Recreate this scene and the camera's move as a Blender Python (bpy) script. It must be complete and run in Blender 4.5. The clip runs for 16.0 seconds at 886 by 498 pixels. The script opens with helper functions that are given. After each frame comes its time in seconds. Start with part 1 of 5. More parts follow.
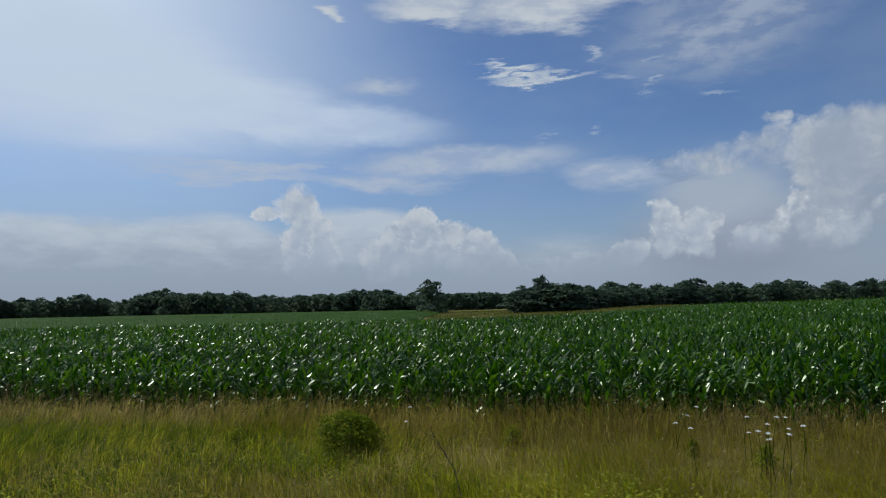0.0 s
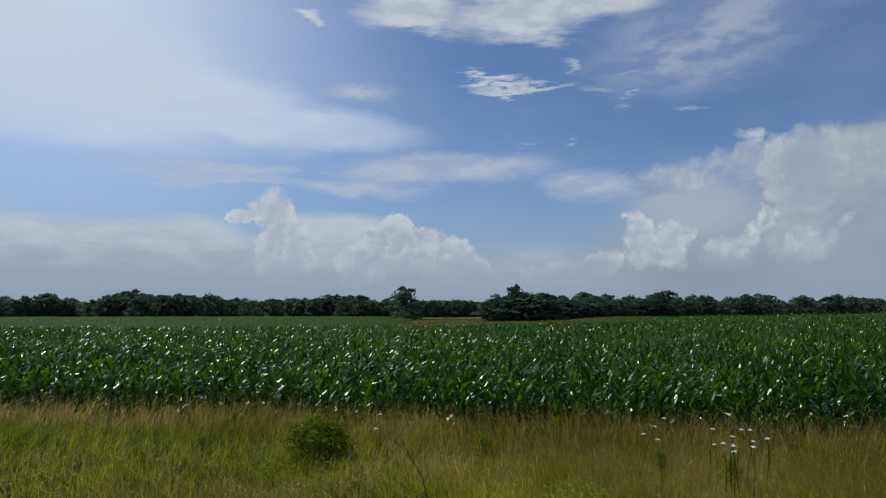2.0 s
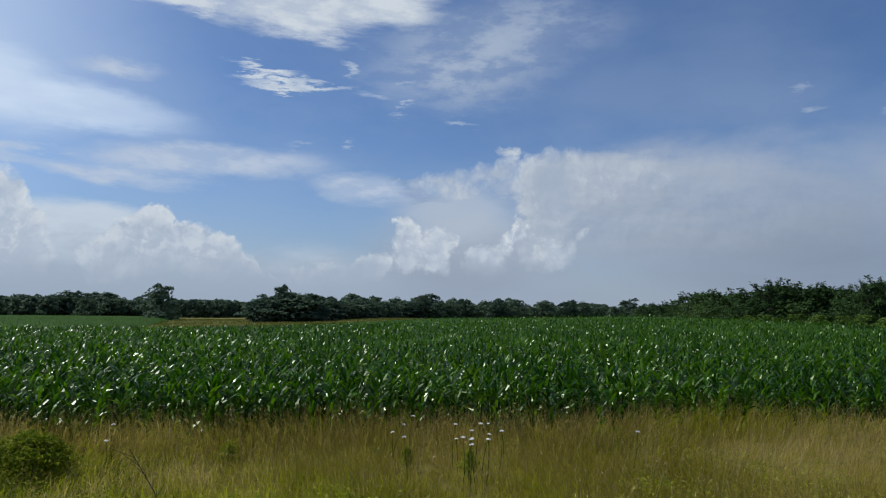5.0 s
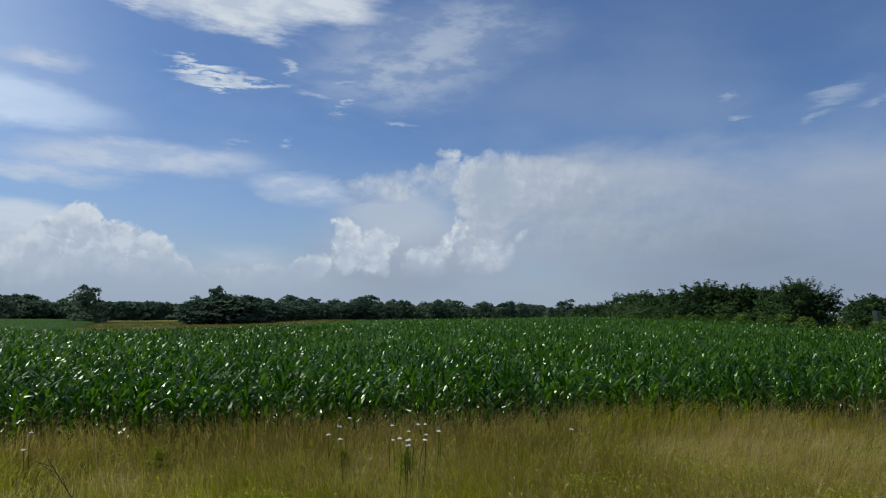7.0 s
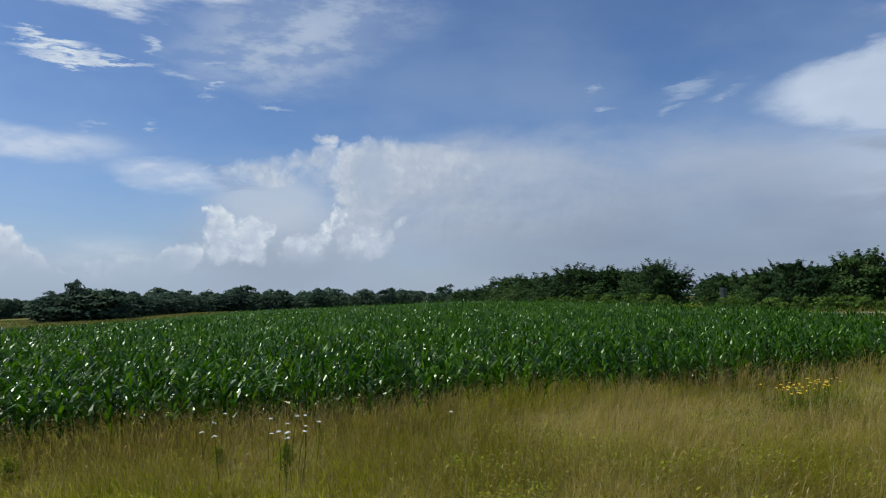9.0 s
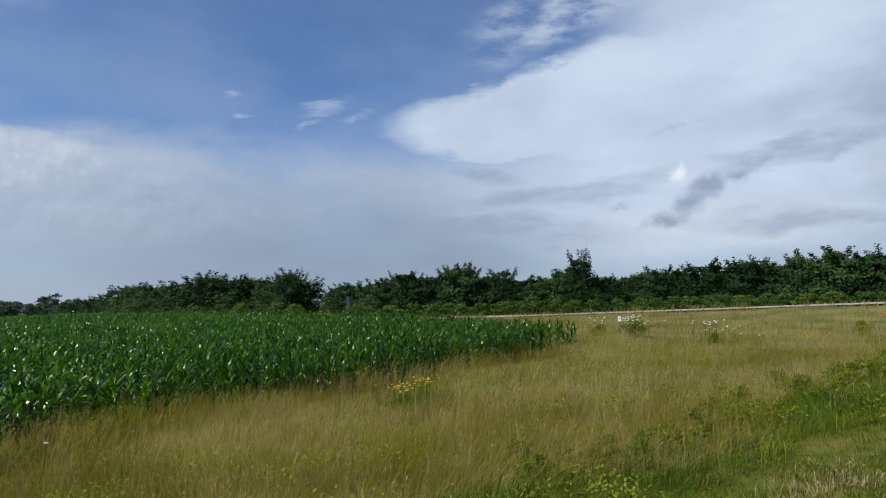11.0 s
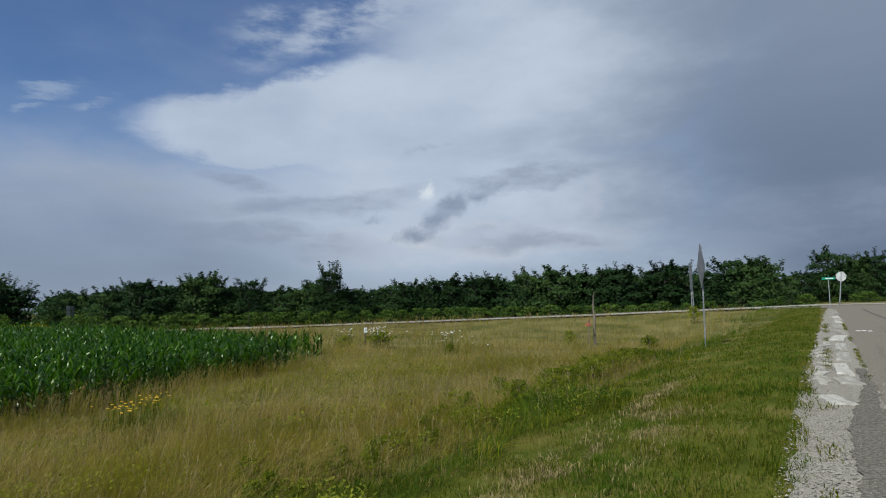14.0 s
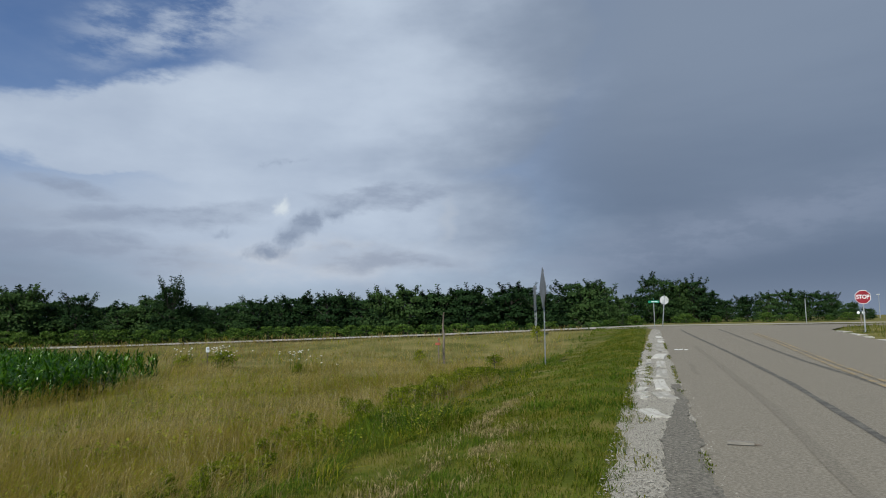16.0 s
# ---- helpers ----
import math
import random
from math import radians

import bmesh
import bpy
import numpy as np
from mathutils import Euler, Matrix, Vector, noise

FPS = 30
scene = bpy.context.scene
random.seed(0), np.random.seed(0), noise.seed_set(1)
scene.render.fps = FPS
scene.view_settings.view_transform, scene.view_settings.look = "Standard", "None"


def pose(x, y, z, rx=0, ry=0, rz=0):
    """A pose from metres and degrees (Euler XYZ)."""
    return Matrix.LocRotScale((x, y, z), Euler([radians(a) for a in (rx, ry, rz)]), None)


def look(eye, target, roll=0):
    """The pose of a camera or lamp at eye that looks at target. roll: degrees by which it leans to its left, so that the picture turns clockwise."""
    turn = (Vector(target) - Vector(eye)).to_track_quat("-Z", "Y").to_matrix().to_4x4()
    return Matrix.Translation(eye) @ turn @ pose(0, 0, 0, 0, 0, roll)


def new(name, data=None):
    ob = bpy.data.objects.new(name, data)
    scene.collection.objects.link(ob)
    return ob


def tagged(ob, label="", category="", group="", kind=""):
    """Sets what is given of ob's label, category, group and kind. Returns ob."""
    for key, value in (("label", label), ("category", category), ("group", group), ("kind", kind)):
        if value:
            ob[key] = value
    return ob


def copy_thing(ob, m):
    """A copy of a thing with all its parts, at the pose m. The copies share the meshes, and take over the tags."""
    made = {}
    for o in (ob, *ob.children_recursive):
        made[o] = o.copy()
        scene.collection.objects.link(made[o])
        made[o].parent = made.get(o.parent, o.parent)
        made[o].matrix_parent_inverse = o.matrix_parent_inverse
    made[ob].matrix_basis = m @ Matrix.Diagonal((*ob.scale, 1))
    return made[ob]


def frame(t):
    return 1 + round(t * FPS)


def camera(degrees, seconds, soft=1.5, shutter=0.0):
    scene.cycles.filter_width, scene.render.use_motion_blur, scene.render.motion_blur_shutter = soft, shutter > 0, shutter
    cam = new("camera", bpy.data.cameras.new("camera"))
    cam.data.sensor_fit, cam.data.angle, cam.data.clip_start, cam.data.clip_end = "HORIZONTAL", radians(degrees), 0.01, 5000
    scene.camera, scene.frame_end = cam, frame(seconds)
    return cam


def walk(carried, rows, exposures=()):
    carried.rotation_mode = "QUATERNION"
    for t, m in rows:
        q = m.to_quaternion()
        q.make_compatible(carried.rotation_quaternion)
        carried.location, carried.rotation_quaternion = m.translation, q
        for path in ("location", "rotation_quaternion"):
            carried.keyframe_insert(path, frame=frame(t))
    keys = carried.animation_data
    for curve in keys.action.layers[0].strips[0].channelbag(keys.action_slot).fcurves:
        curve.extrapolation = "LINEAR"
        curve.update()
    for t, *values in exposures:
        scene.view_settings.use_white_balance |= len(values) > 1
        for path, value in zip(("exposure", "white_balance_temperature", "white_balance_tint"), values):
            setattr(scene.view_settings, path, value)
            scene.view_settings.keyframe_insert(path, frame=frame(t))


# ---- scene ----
cam = camera(66.9, 16.0, soft=1.1)
SKY_STRENGTH, WORLD_STRENGTH, SUN_STRENGTH = 0.10, 0.88, 4.8
EXPOSURES = [(0.0, -0.27, 6150, 4), (3.0, -0.18, 6150, 4), (5.0, -0.03, 6150, 4), (8.0, 0.0, 6150, 4), (10.5, 0.27, 6150, 4), (12.0, 0.02, 6150, 4), (14.0, -0.05, 6150, 4), (16.0, -0.06, 6150, 4)]  # seconds, stops, kelvin, tint
ROWS = [  # seconds, place, turn
    (0, 0.000, 0.000, 1.650, 94.42, 0.97, 0.07),
    (0.5, 0.003, -0.001, 1.652, 95.10, 0.42, -0.05),
    (1, 0.007, -0.001, 1.656, 95.16, -0.38, 0.04),
    (1.5, 0.017, -0.001, 1.655, 94.82, -0.62, -0.47),
    (2, 0.020, -0.003, 1.654, 95.02, -0.21, -2.12),
    (2.5, 0.056, -0.002, 1.653, 94.79, -0.55, -4.87),
    (3, 0.085, 0.005, 1.656, 94.64, -0.77, -7.97),
    (3.5, 0.123, 0.005, 1.655, 94.87, -0.50, -14.97),
    (4, 0.158, 0.008, 1.658, 94.78, -0.60, -17.52),
    (4.5, 0.170, 0.009, 1.652, 94.59, -0.88, -19.38),
    (5, 0.172, 0.011, 1.655, 95.30, -0.87, -21.63),
    (7.5, 0.213, 0.010, 1.648, 95.46, -0.49, -28.36),
    (8, 0.218, 0.009, 1.650, 95.51, -0.22, -30.61),
    (10.5, 0.243, -0.003, 1.657, 93.00, 1.66, -57.23),
    (11, 0.259, -0.047, 1.665, 94.34, 1.67, -67.41),
    (11.5, 0.261, -0.064, 1.669, 94.33, 1.90, -72.86),
    (12, 0.264, -0.086, 1.672, 94.33, 1.33, -76.83),
    (12.5, 0.266, -0.103, 1.674, 94.38, 0.87, -79.77),
    (13, 0.266, -0.115, 1.675, 94.27, 0.98, -83.51),
    (13.5, 0.277, -0.147, 1.675, 94.48, 1.49, -86.69),
    (14, 0.291, -0.185, 1.679, 94.74, 1.25, -88.38),
    (14.5, 0.297, -0.227, 1.676, 95.45, 1.92, -90.01),
    (15, 0.307, -0.274, 1.675, 95.88, 1.51, -94.31),
    (15.5, 0.309, -0.291, 1.677, 95.59, 1.15, -98.40),
    (16, 0.305, -0.302, 1.676, 96.13, 0.83, -100.77),
]
walk(cam, [(t, pose(*row)) for t, *row in ROWS], EXPOSURES)

# ---------------------------------------------------------------- small tools
RNG = np.random.default_rng(7)


def smooth(a, b, v):
    k = np.clip((np.asarray(v, float) - a) / (b - a), 0.0, 1.0)
    return k * k * (3 - 2 * k)


def nodes_of(tree):
    tree.nodes.clear()
    return tree.nodes, tree.links


# ---------------------------------------------------------------- world: sky, clouds, sun
SUN_AZ, SUN_EL = radians(-52), radians(50)  # clockwise from +y

world = bpy.data.worlds.new("sky")
scene.world = world
world.use_nodes = True
W, L = nodes_of(world.node_tree)


def wmath(op, a, b=None, c=None, clamp=False):
    n = W.new("ShaderNodeMath")
    n.operation, n.use_clamp = op, clamp
    for i, v in enumerate((a, b, c)):
        if v is None:
            continue
        if isinstance(v, (int, float)):
            n.inputs[i].default_value = v
        else:
            L.new(v, n.inputs[i])
    return n.outputs[0]


def wrange(v, a, b, c=0.0, d=1.0, kind="SMOOTHSTEP"):
    n = W.new("ShaderNodeMapRange")
    n.interpolation_type = kind
    L.new(v, n.inputs[0])
    for i, k in enumerate((a, b, c, d)):
        n.inputs[1 + i].default_value = k
    return n.outputs[0]


def wmix(f, a, b):
    n = W.new("ShaderNodeMix")
    n.data_type = "RGBA"
    for sock, v in ((n.inputs["Factor"], f), (n.inputs[6], a), (n.inputs[7], b)):
        if isinstance(v, tuple):
            sock.default_value = (*v, 1)
        elif isinstance(v, (int, float)):
            sock.default_value = v
        else:
            L.new(v, sock)
    return n.outputs[2]


def wvec(op, a, b):
    n = W.new("ShaderNodeVectorMath")
    n.operation = op
    for i, v in enumerate((a, b)):
        if isinstance(v, tuple):
            n.inputs[i].default_value = v
        elif isinstance(v, (int, float)):
            n.inputs["Scale"].default_value = v
        elif v is not None:
            L.new(v, n.inputs[i])
    return n.outputs["Value"] if op == "LENGTH" else n.outputs[0]


def wnoise(vec, scale, detail, rough=0.55, distortion=0.0, colour=False):
    n = W.new("ShaderNodeTexNoise")
    n.inputs["Scale"].default_value, n.inputs["Detail"].default_value = scale, detail
    n.inputs["Roughness"].default_value, n.inputs["Distortion"].default_value = rough, distortion
    L.new(vec, n.inputs["Vector"])
    return n.outputs["Color" if colour else "Fac"]


def wstretch(vec, scale, turn=0.0):
    n = W.new("ShaderNodeMapping")
    n.inputs["Scale"].default_value, n.inputs["Rotation"].default_value = scale, (0, 0, radians(turn))
    L.new(vec, n.inputs["Vector"])
    return n.outputs[0]


coord = W.new("ShaderNodeTexCoord")
sep = W.new("ShaderNodeSeparateXYZ")
L.new(coord.outputs["Generated"], sep.inputs[0])
AZ = wmath("MULTIPLY", wmath("ARCTAN2", sep.outputs[0], sep.outputs[1]), 180 / math.pi)
EL = wmath("MULTIPLY", wmath("ARCSINE", sep.outputs[2]), 180 / math.pi)
comb = W.new("ShaderNodeCombineXYZ")
L.new(AZ, comb.inputs[0]), L.new(EL, comb.inputs[1])
P = comb.outputs[0]


def warped(amount, scale, detail, rough, stretch=(1, 1, 1), turn=0.0):
    c = wnoise(wstretch(P, stretch, turn), scale, detail, rough, colour=True)
    d = wvec("SUBTRACT", c, (0.5, 0.5, 0.5))
    return wvec("ADD", P, wvec("SCALE", d, amount))


P_SOFT = warped(8.0, 0.10, 6, 0.6, (0.6, 1.4, 1))
P_BILLOW = warped(2.6, 0.28, 4, 0.6)
P_MILD = warped(3.2, 0.22, 6, 0.62, (0.5, 1.5, 1))
P_WISP = warped(6.0, 0.30, 7, 0.66, (0.35, 1.6, 1), 10)


def across(space):
    n = W.new("ShaderNodeSeparateXYZ")
    L.new(space, n.inputs[0])
    return n.outputs[0], n.outputs[1]


P_FLAT, P_SOFT, P_MILD, P_BILLOW_FLAT, P_WISP = (AZ, EL), across(P_SOFT), across(P_MILD), across(P_BILLOW), across(P_WISP)


def oval(space, az, el, rx, ry, turn=0.0):
    """How far out from the middle of an oval of sky, by degrees of azimuth and height; 1 on its rim."""
    c, k, (x, y) = math.cos(radians(turn)), math.sin(radians(turn)), space
    u = wmath("MULTIPLY_ADD", y, k / rx, wmath("MULTIPLY_ADD", x, c / rx, -(az * c + el * k) / rx))
    v = wmath("MULTIPLY_ADD", y, c / ry, wmath("MULTIPLY_ADD", x, -k / ry, (az * k - el * c) / ry))
    return wmath("SQRT", wmath("MULTIPLY_ADD", u, u, wmath("MULTIPLY", v, v)))


def blob(space, az, el, rx, ry, turn=0.0, soft=0.4):
    return wrange(oval(space, az, el, rx, ry, turn), 1 + soft, 1 - soft)


def either(*masks):
    out = masks[0]
    for m in masks[1:]:
        out = wmath("MAXIMUM", out, m)
    return out


def times(*masks):
    out = masks[0]
    for m in masks[1:]:
        out = wmath("MULTIPLY", out, m)
    return out


sky = W.new("ShaderNodeTexSky")
sky.sky_type, sky.sun_disc = "NISHITA", False
sky.sun_elevation, sky.sun_rotation = SUN_EL, SUN_AZ
sky.air_density, sky.dust_density, sky.ozone_density = 1.0, 0.4, 3.0
filtered = W.new("ShaderNodeMix")
filtered.data_type, filtered.blend_type = "RGBA", "MULTIPLY"
filtered.inputs["Factor"].default_value = 1.0
L.new(sky.outputs[0], filtered.inputs[6])
filtered.inputs[7].default_value = (0.78 * SKY_STRENGTH, 0.85 * SKY_STRENGTH, 1.05 * SKY_STRENGTH, 1)
clear = filtered.outputs[2]

# heaped clouds: rounded heads at two sizes, lit from the upper left
def heads(vec):
    out = None
    for scale, weight in ((0.40, 0.48), (1.10, 0.30), (2.6, 0.15), (6.0, 0.07)):
        v = W.new("ShaderNodeTexVoronoi")
        v.feature = "SMOOTH_F1"
        v.inputs["Scale"].default_value, v.inputs["Smoothness"].default_value = scale, 0.55
        L.new(vec, v.inputs["Vector"])
        w = wmath("MULTIPLY", wmath("SUBTRACT", 0.75, v.outputs["Distance"]), weight)
        out = w if out is None else wmath("ADD", out, w)
    return out


H_A = heads(P_BILLOW)
H_B = heads(wvec("ADD", P_BILLOW, (0.40, -0.50, 0)))
relief = wrange(wmath("SUBTRACT", H_A, H_B), -0.20, 0.20, 0, 1, "LINEAR")
mass = wrange(wnoise(P, 0.16, 4, 0.5), 0.3, 0.7)
streak = wrange(wnoise(wstretch(P, (0.05, 0.22, 1), 8), 1.0, 6, 0.55), 0.3, 0.7)
broad = wrange(wnoise(wstretch(P, (0.045, 0.10, 1), -8), 1.0, 6, 0.55), 0.3, 0.7)
fine = wrange(wnoise(wstretch(P, (0.22, 0.6, 1), 14), 1.0, 7, 0.62), 0.34, 0.66)


def heap(ovals, ragged=1.0):
    """Depth in degrees into a heap of clouds, with a cauliflower rim."""
    out = None
    for az, el, rx, ry, turn in ovals:
        d = wmath("MULTIPLY", wmath("SUBTRACT", 1.0, oval(P_BILLOW_FLAT, az, el, rx, ry, turn)), min(rx, ry))
        out = d if out is None else wmath("MAXIMUM", out, d)
    return wmath("ADD", out, wmath("MULTIPLY", wmath("SUBTRACT", H_A, 0.30), 2.2 * ragged))


WHITE, PALE, HAZE = (0.74, 0.76, 0.82), (0.50, 0.55, 0.67), (0.37, 0.42, 0.54)
col = clear
# thin veil over the blue, whiter towards the horizon and the sun
glow = blob(P_FLAT, -38, 26.5, 24, 12, -14, 0.85)
col = wmix(wmath("MULTIPLY", wrange(EL, 11, 0), 0.62), col, HAZE)
col = wmix(times(broad, wrange(EL, 40, 8, 0, 0.26)), col, PALE)
col = wmix(wmath("MULTIPLY", glow, 0.93), col, (0.88, 0.97, 1.12))
# long soft bands on the side of the sun
band = either(blob(P_MILD, -31, 17.6, 17, 5.0, -4, 0.3), blob(P_MILD, -17, 16.3, 9, 2.6, -10, 0.4), blob(P_MILD, -8.0, 15.0, 7.4, 1.55, -5, 0.45))
col = wmix(times(band, wrange(streak, 0, 1, 0.55, 0.95)), col, (0.74, 0.82, 0.98))
band = either(blob(P_WISP, -16, 10.7, 7.5, 0.42, 1, 0.8), blob(P_MILD, 2.0, 11.7, 8.6, 1.2, 3, 0.5), blob(P_MILD, 14.6, 10.4, 3.8, 1.1, -8, 0.5), blob(P_MILD, -6, 10.3, 6, 0.45, -3, 0.7), blob(P_MILD, -5.4, 18.2, 2.5, 0.5, 5, 0.8))
col = wmix(times(band, wrange(fine, 0, 1, 0.5, 0.9)), col, (0.60, 0.65, 0.78))
# high clouds
band = either(blob(P_WISP, -0.6, 25.0, 4.2, 1.5, 4, 0.45), blob(P_WISP, 9.8, 24.8, 8.0, 1.9, 2, 0.45), blob(P_WISP, 15.5, 25.6, 5.0, 2.0, 0, 0.45), blob(P_WISP, -9.5, 23.6, 0.9, 0.35, -8, 0.7))
col = wmix(times(band, wrange(fine, 0, 1, 0.7, 1.0)), col, WHITE)
col = wmix(times(blob(P_SOFT, 24.5, 21.8, 8.5, 3.0, 12, 0.75), wrange(fine, 0, 1, 0.3, 0.8)), col, (0.50, 0.555, 0.68))
strands = either(blob(P_WISP, 6.4, 19.35, 2.6, 0.26, -3, 0.7), blob(P_WISP, 8.4, 18.45, 3.6, 0.26, 4, 0.7), blob(P_WISP, 5.2, 18.7, 1.5, 0.22, 12, 0.8))
col = wmix(times(strands, wrange(fine, 0, 1, 0.6, 1.0)), col, (0.78, 0.80, 0.84))
bits = either(blob(P_WISP, 15.0, 18.0, 1.3, 0.35, -8, 0.8), blob(P_WISP, 13.0, 20.2, 0.8, 0.2, -35, 0.8), blob(P_WISP, 18.6, 19.4, 0.6, 0.2, 0, 0.8), blob(P_WISP, 22.7, 15.9, 1.0, 0.2, 0, 0.8), blob(P_WISP, 13.2, 13.6, 0.5, 0.15, 10, 0.8),
              blob(P_WISP, 9.5, 13.7, 0.7, 0.15, 0, 0.8), blob(P_WISP, 17.8, 17.0, 0.5, 0.15, 0, 0.8))
col = wmix(times(bits, wrange(fine, 0, 1, 0.25, 0.75)), col, (0.58, 0.64, 0.76))
col = wmix(times(either(blob(P_WISP, 57.8, 16.3, 1.5, 0.35, 4, 0.8), blob(P_WISP, 60.3, 15.3, 1.6, 0.3, 8, 0.8), blob(P_WISP, 56.5, 14.9, 1.0, 0.3, 0, 0.8), blob(P_WISP, 50.3, 16.4, 0.6, 0.25, 0, 0.8)), wrange(fine, 0, 1, 0.1, 0.45)), col, (0.54, 0.60, 0.72))
# the pale bank along the horizon
bank = either(blob(P_MILD, -34, 1.5, 22, 5.2, 3, 0.14), blob(P_MILD, -20, 2.0, 9, 5.2, 0, 0.14), blob(P_MILD, -7.5, 3.0, 7, 5.0, 0, 0.12), blob(P_MILD, 12, 0.5, 18, 3.9, 0, 0.45), blob(P_MILD, 24, 2.0, 8, 4.6, 0, 0.45))
bank_col = wmix(wrange(wmath("MULTIPLY_ADD", fine, 1.6, EL), 8.2, 3.2), (0.70, 0.735, 0.815), (0.44, 0.495, 0.61))
col = wmix(times(bank, wrange(streak, 0, 1, 0.80, 0.97)), col, bank_col)
# the spread top of the storm cloud, soft and grey-lilac towards its far side
anvil = either(blob(P_MILD, 36.0, 8.6, 8, 4.6, 0, 0.18), blob(P_SOFT, 46, 7.0, 18, 5.4, -6, 0.40), blob(P_SOFT, 62, 6.0, 18, 6.0, 0, 0.5), blob(P_SOFT, 25, 4, 8, 4.0, 0, 0.6))
ANVIL_COL = wmix(wrange(wmath("ADD", EL, wmath("MULTIPLY", broad, 4)), 16, 5), (0.47, 0.505, 0.605), wmix(wrange(AZ, 30, 58), (0.37, 0.41, 0.515), (0.28, 0.322, 0.425)))
col = wmix(times(anvil, wrange(streak, 0, 1, 0.70, 0.95)), col, ANVIL_COL)
col = wmix(times(anvil, wrange(AZ, 62, 36), wmath("MULTIPLY_ADD", relief, 0.5, wmath("MULTIPLY", fine, 0.5)), wrange(EL, 3, 8, 0, 0.5)), col, (0.54, 0.57, 0.655))
edge_width = wrange(mass, 0.2, 1.0, 0.16, 0.7, "LINEAR")


def heaped(col, ovals, ragged, melt, foot, lit, mid, dark, fade=None, opacity=0.97):
    """Lays a heap of clouds over the sky: lit rims on the sun's side, greyer in its hollows and towards its foot."""
    depth = heap(ovals, ragged)
    shade = wmix(relief, dark, mid)
    shade = wmix(times(wmath("MULTIPLY_ADD", relief, 0.9, 0.10), wrange(depth, 1.5, 0.0)), shade, lit)
    shade = wmix(times(wrange(relief, 0.5, 0.9), wrange(depth, 0.4, 2.5, 0.0, 0.45)), shade, lit)
    shade = wmix(wrange(wmath("MULTIPLY_ADD", mass, 1.5, EL), 6.5, 2.5, 0.0, 0.85), shade, (0.43, 0.485, 0.60))
    edge = times(wmath("DIVIDE", depth, wmath("MULTIPLY", edge_width, melt), None, True), wrange(wmath("MULTIPLY_ADD", mass, 2.5, EL), foot[0] + 1.2, foot[1] + 1.2, 0.0, opacity))
    if fade:  # melts into the spread top on its far side
        edge = times(edge, wrange(wmath("ADD", AZ, wmath("MULTIPLY", mass, 5)), *fade))
    return wmix(edge, col, shade)


BRIGHT, BODY, HOLLOW = (0.84, 0.845, 0.88), (0.585, 0.625, 0.72), (0.48, 0.53, 0.645)
col = wmix(wmath("MULTIPLY", blob(P_MILD, 22.6, 8.4, 4.4, 2.3, 0, 0.45), 0.75), col, (0.53, 0.575, 0.68))
col = wmix(wmath("MULTIPLY", blob(P_WISP, 19.3, 9.85, 1.7, 0.35, -10, 0.8), 0.55), col, (0.30, 0.38, 0.56))
# the tall cloud: its flat deck first, then the bulging tower under it
col = heaped(col, [(33.0, 11.4, 8.0, 2.2, 1), (22.0, 11.1, 5.0, 1.0, 7), (26.8, 13.6, 1.7, 0.45, -8), (38.8, 13.4, 2.2, 0.3, 10), (25.5, 11.6, 3.5, 1.5, 15)], 0.6, 3.0, (6.0, 9.5), (0.74, 0.75, 0.80), (0.58, 0.61, 0.69), (0.48, 0.52, 0.62), (47, 33), 0.9)
col = heaped(col, [(30.5, 9.6, 3.2, 3.2, 0), (27.0, 10.5, 2.8, 1.0, -10), (23.3, 10.3, 2.2, 0.5, 0), (30.0, 6.0, 3.0, 3.0, 0)], 0.8, 3.2, (0.5, 5.5), (0.70, 0.71, 0.755), (0.535, 0.57, 0.66), (0.45, 0.495, 0.60), (40, 31))
col = wmix(wmath("MULTIPLY", blob(P_MILD, 31.2, 10.4, 1.7, 2.6, -8, 0.55), 0.75), col, (0.42, 0.475, 0.60))
col = heaped(col, [(26.6, 5.6, 3.0, 1.0, 42), (25.2, 4.2, 2.0, 2.0, 0), (28.0, 7.7, 0.7, 0.5, 0)], 0.8, 1.6, (2.2, 6.0), BRIGHT, BODY, HOLLOW)
col = heaped(col, [(31.6, 5.0, 1.9, 1.6, 25), (33.4, 6.4, 0.7, 0.9, 0)], 0.9, 2.5, (1.0, 4.5), (0.84, 0.85, 0.89), (0.62, 0.655, 0.74), HOLLOW, None, 0.7)
col = heaped(col, [(11.0, 2.5, 4.0, 1.2, 8), (15.2, 3.4, 2.2, 1.5, 25), (18.6, 5.6, 1.9, 2.6, 5), (21.0, 5.4, 1.7, 2.3, 0), (18.0, 7.8, 1.0, 0.7, 20)], 0.8, 1.2, (0.8, 4.6), BRIGHT, BODY, HOLLOW)
# the two heaps in the bank
col = heaped(col, [(-12.4, 8.1, 2.1, 1.9, 0), (-11.2, 4.8, 2.6, 3.8, 0), (-14.8, 7.4, 1.6, 0.9, 20)], 0.7, 1.0, (0.5, 5.5), BRIGHT, BODY, (0.50, 0.555, 0.68))
col = heaped(col, [(-2.4, 5.0, 3.4, 2.9, 0), (-5.2, 3.6, 2.0, 2.2, 0), (1.8, 4.3, 3.4, 2.4, -20), (5.0, 2.9, 2.8, 1.6, -25)], 0.75, 1.0, (0.5, 4.0), BRIGHT, BODY, HOLLOW)
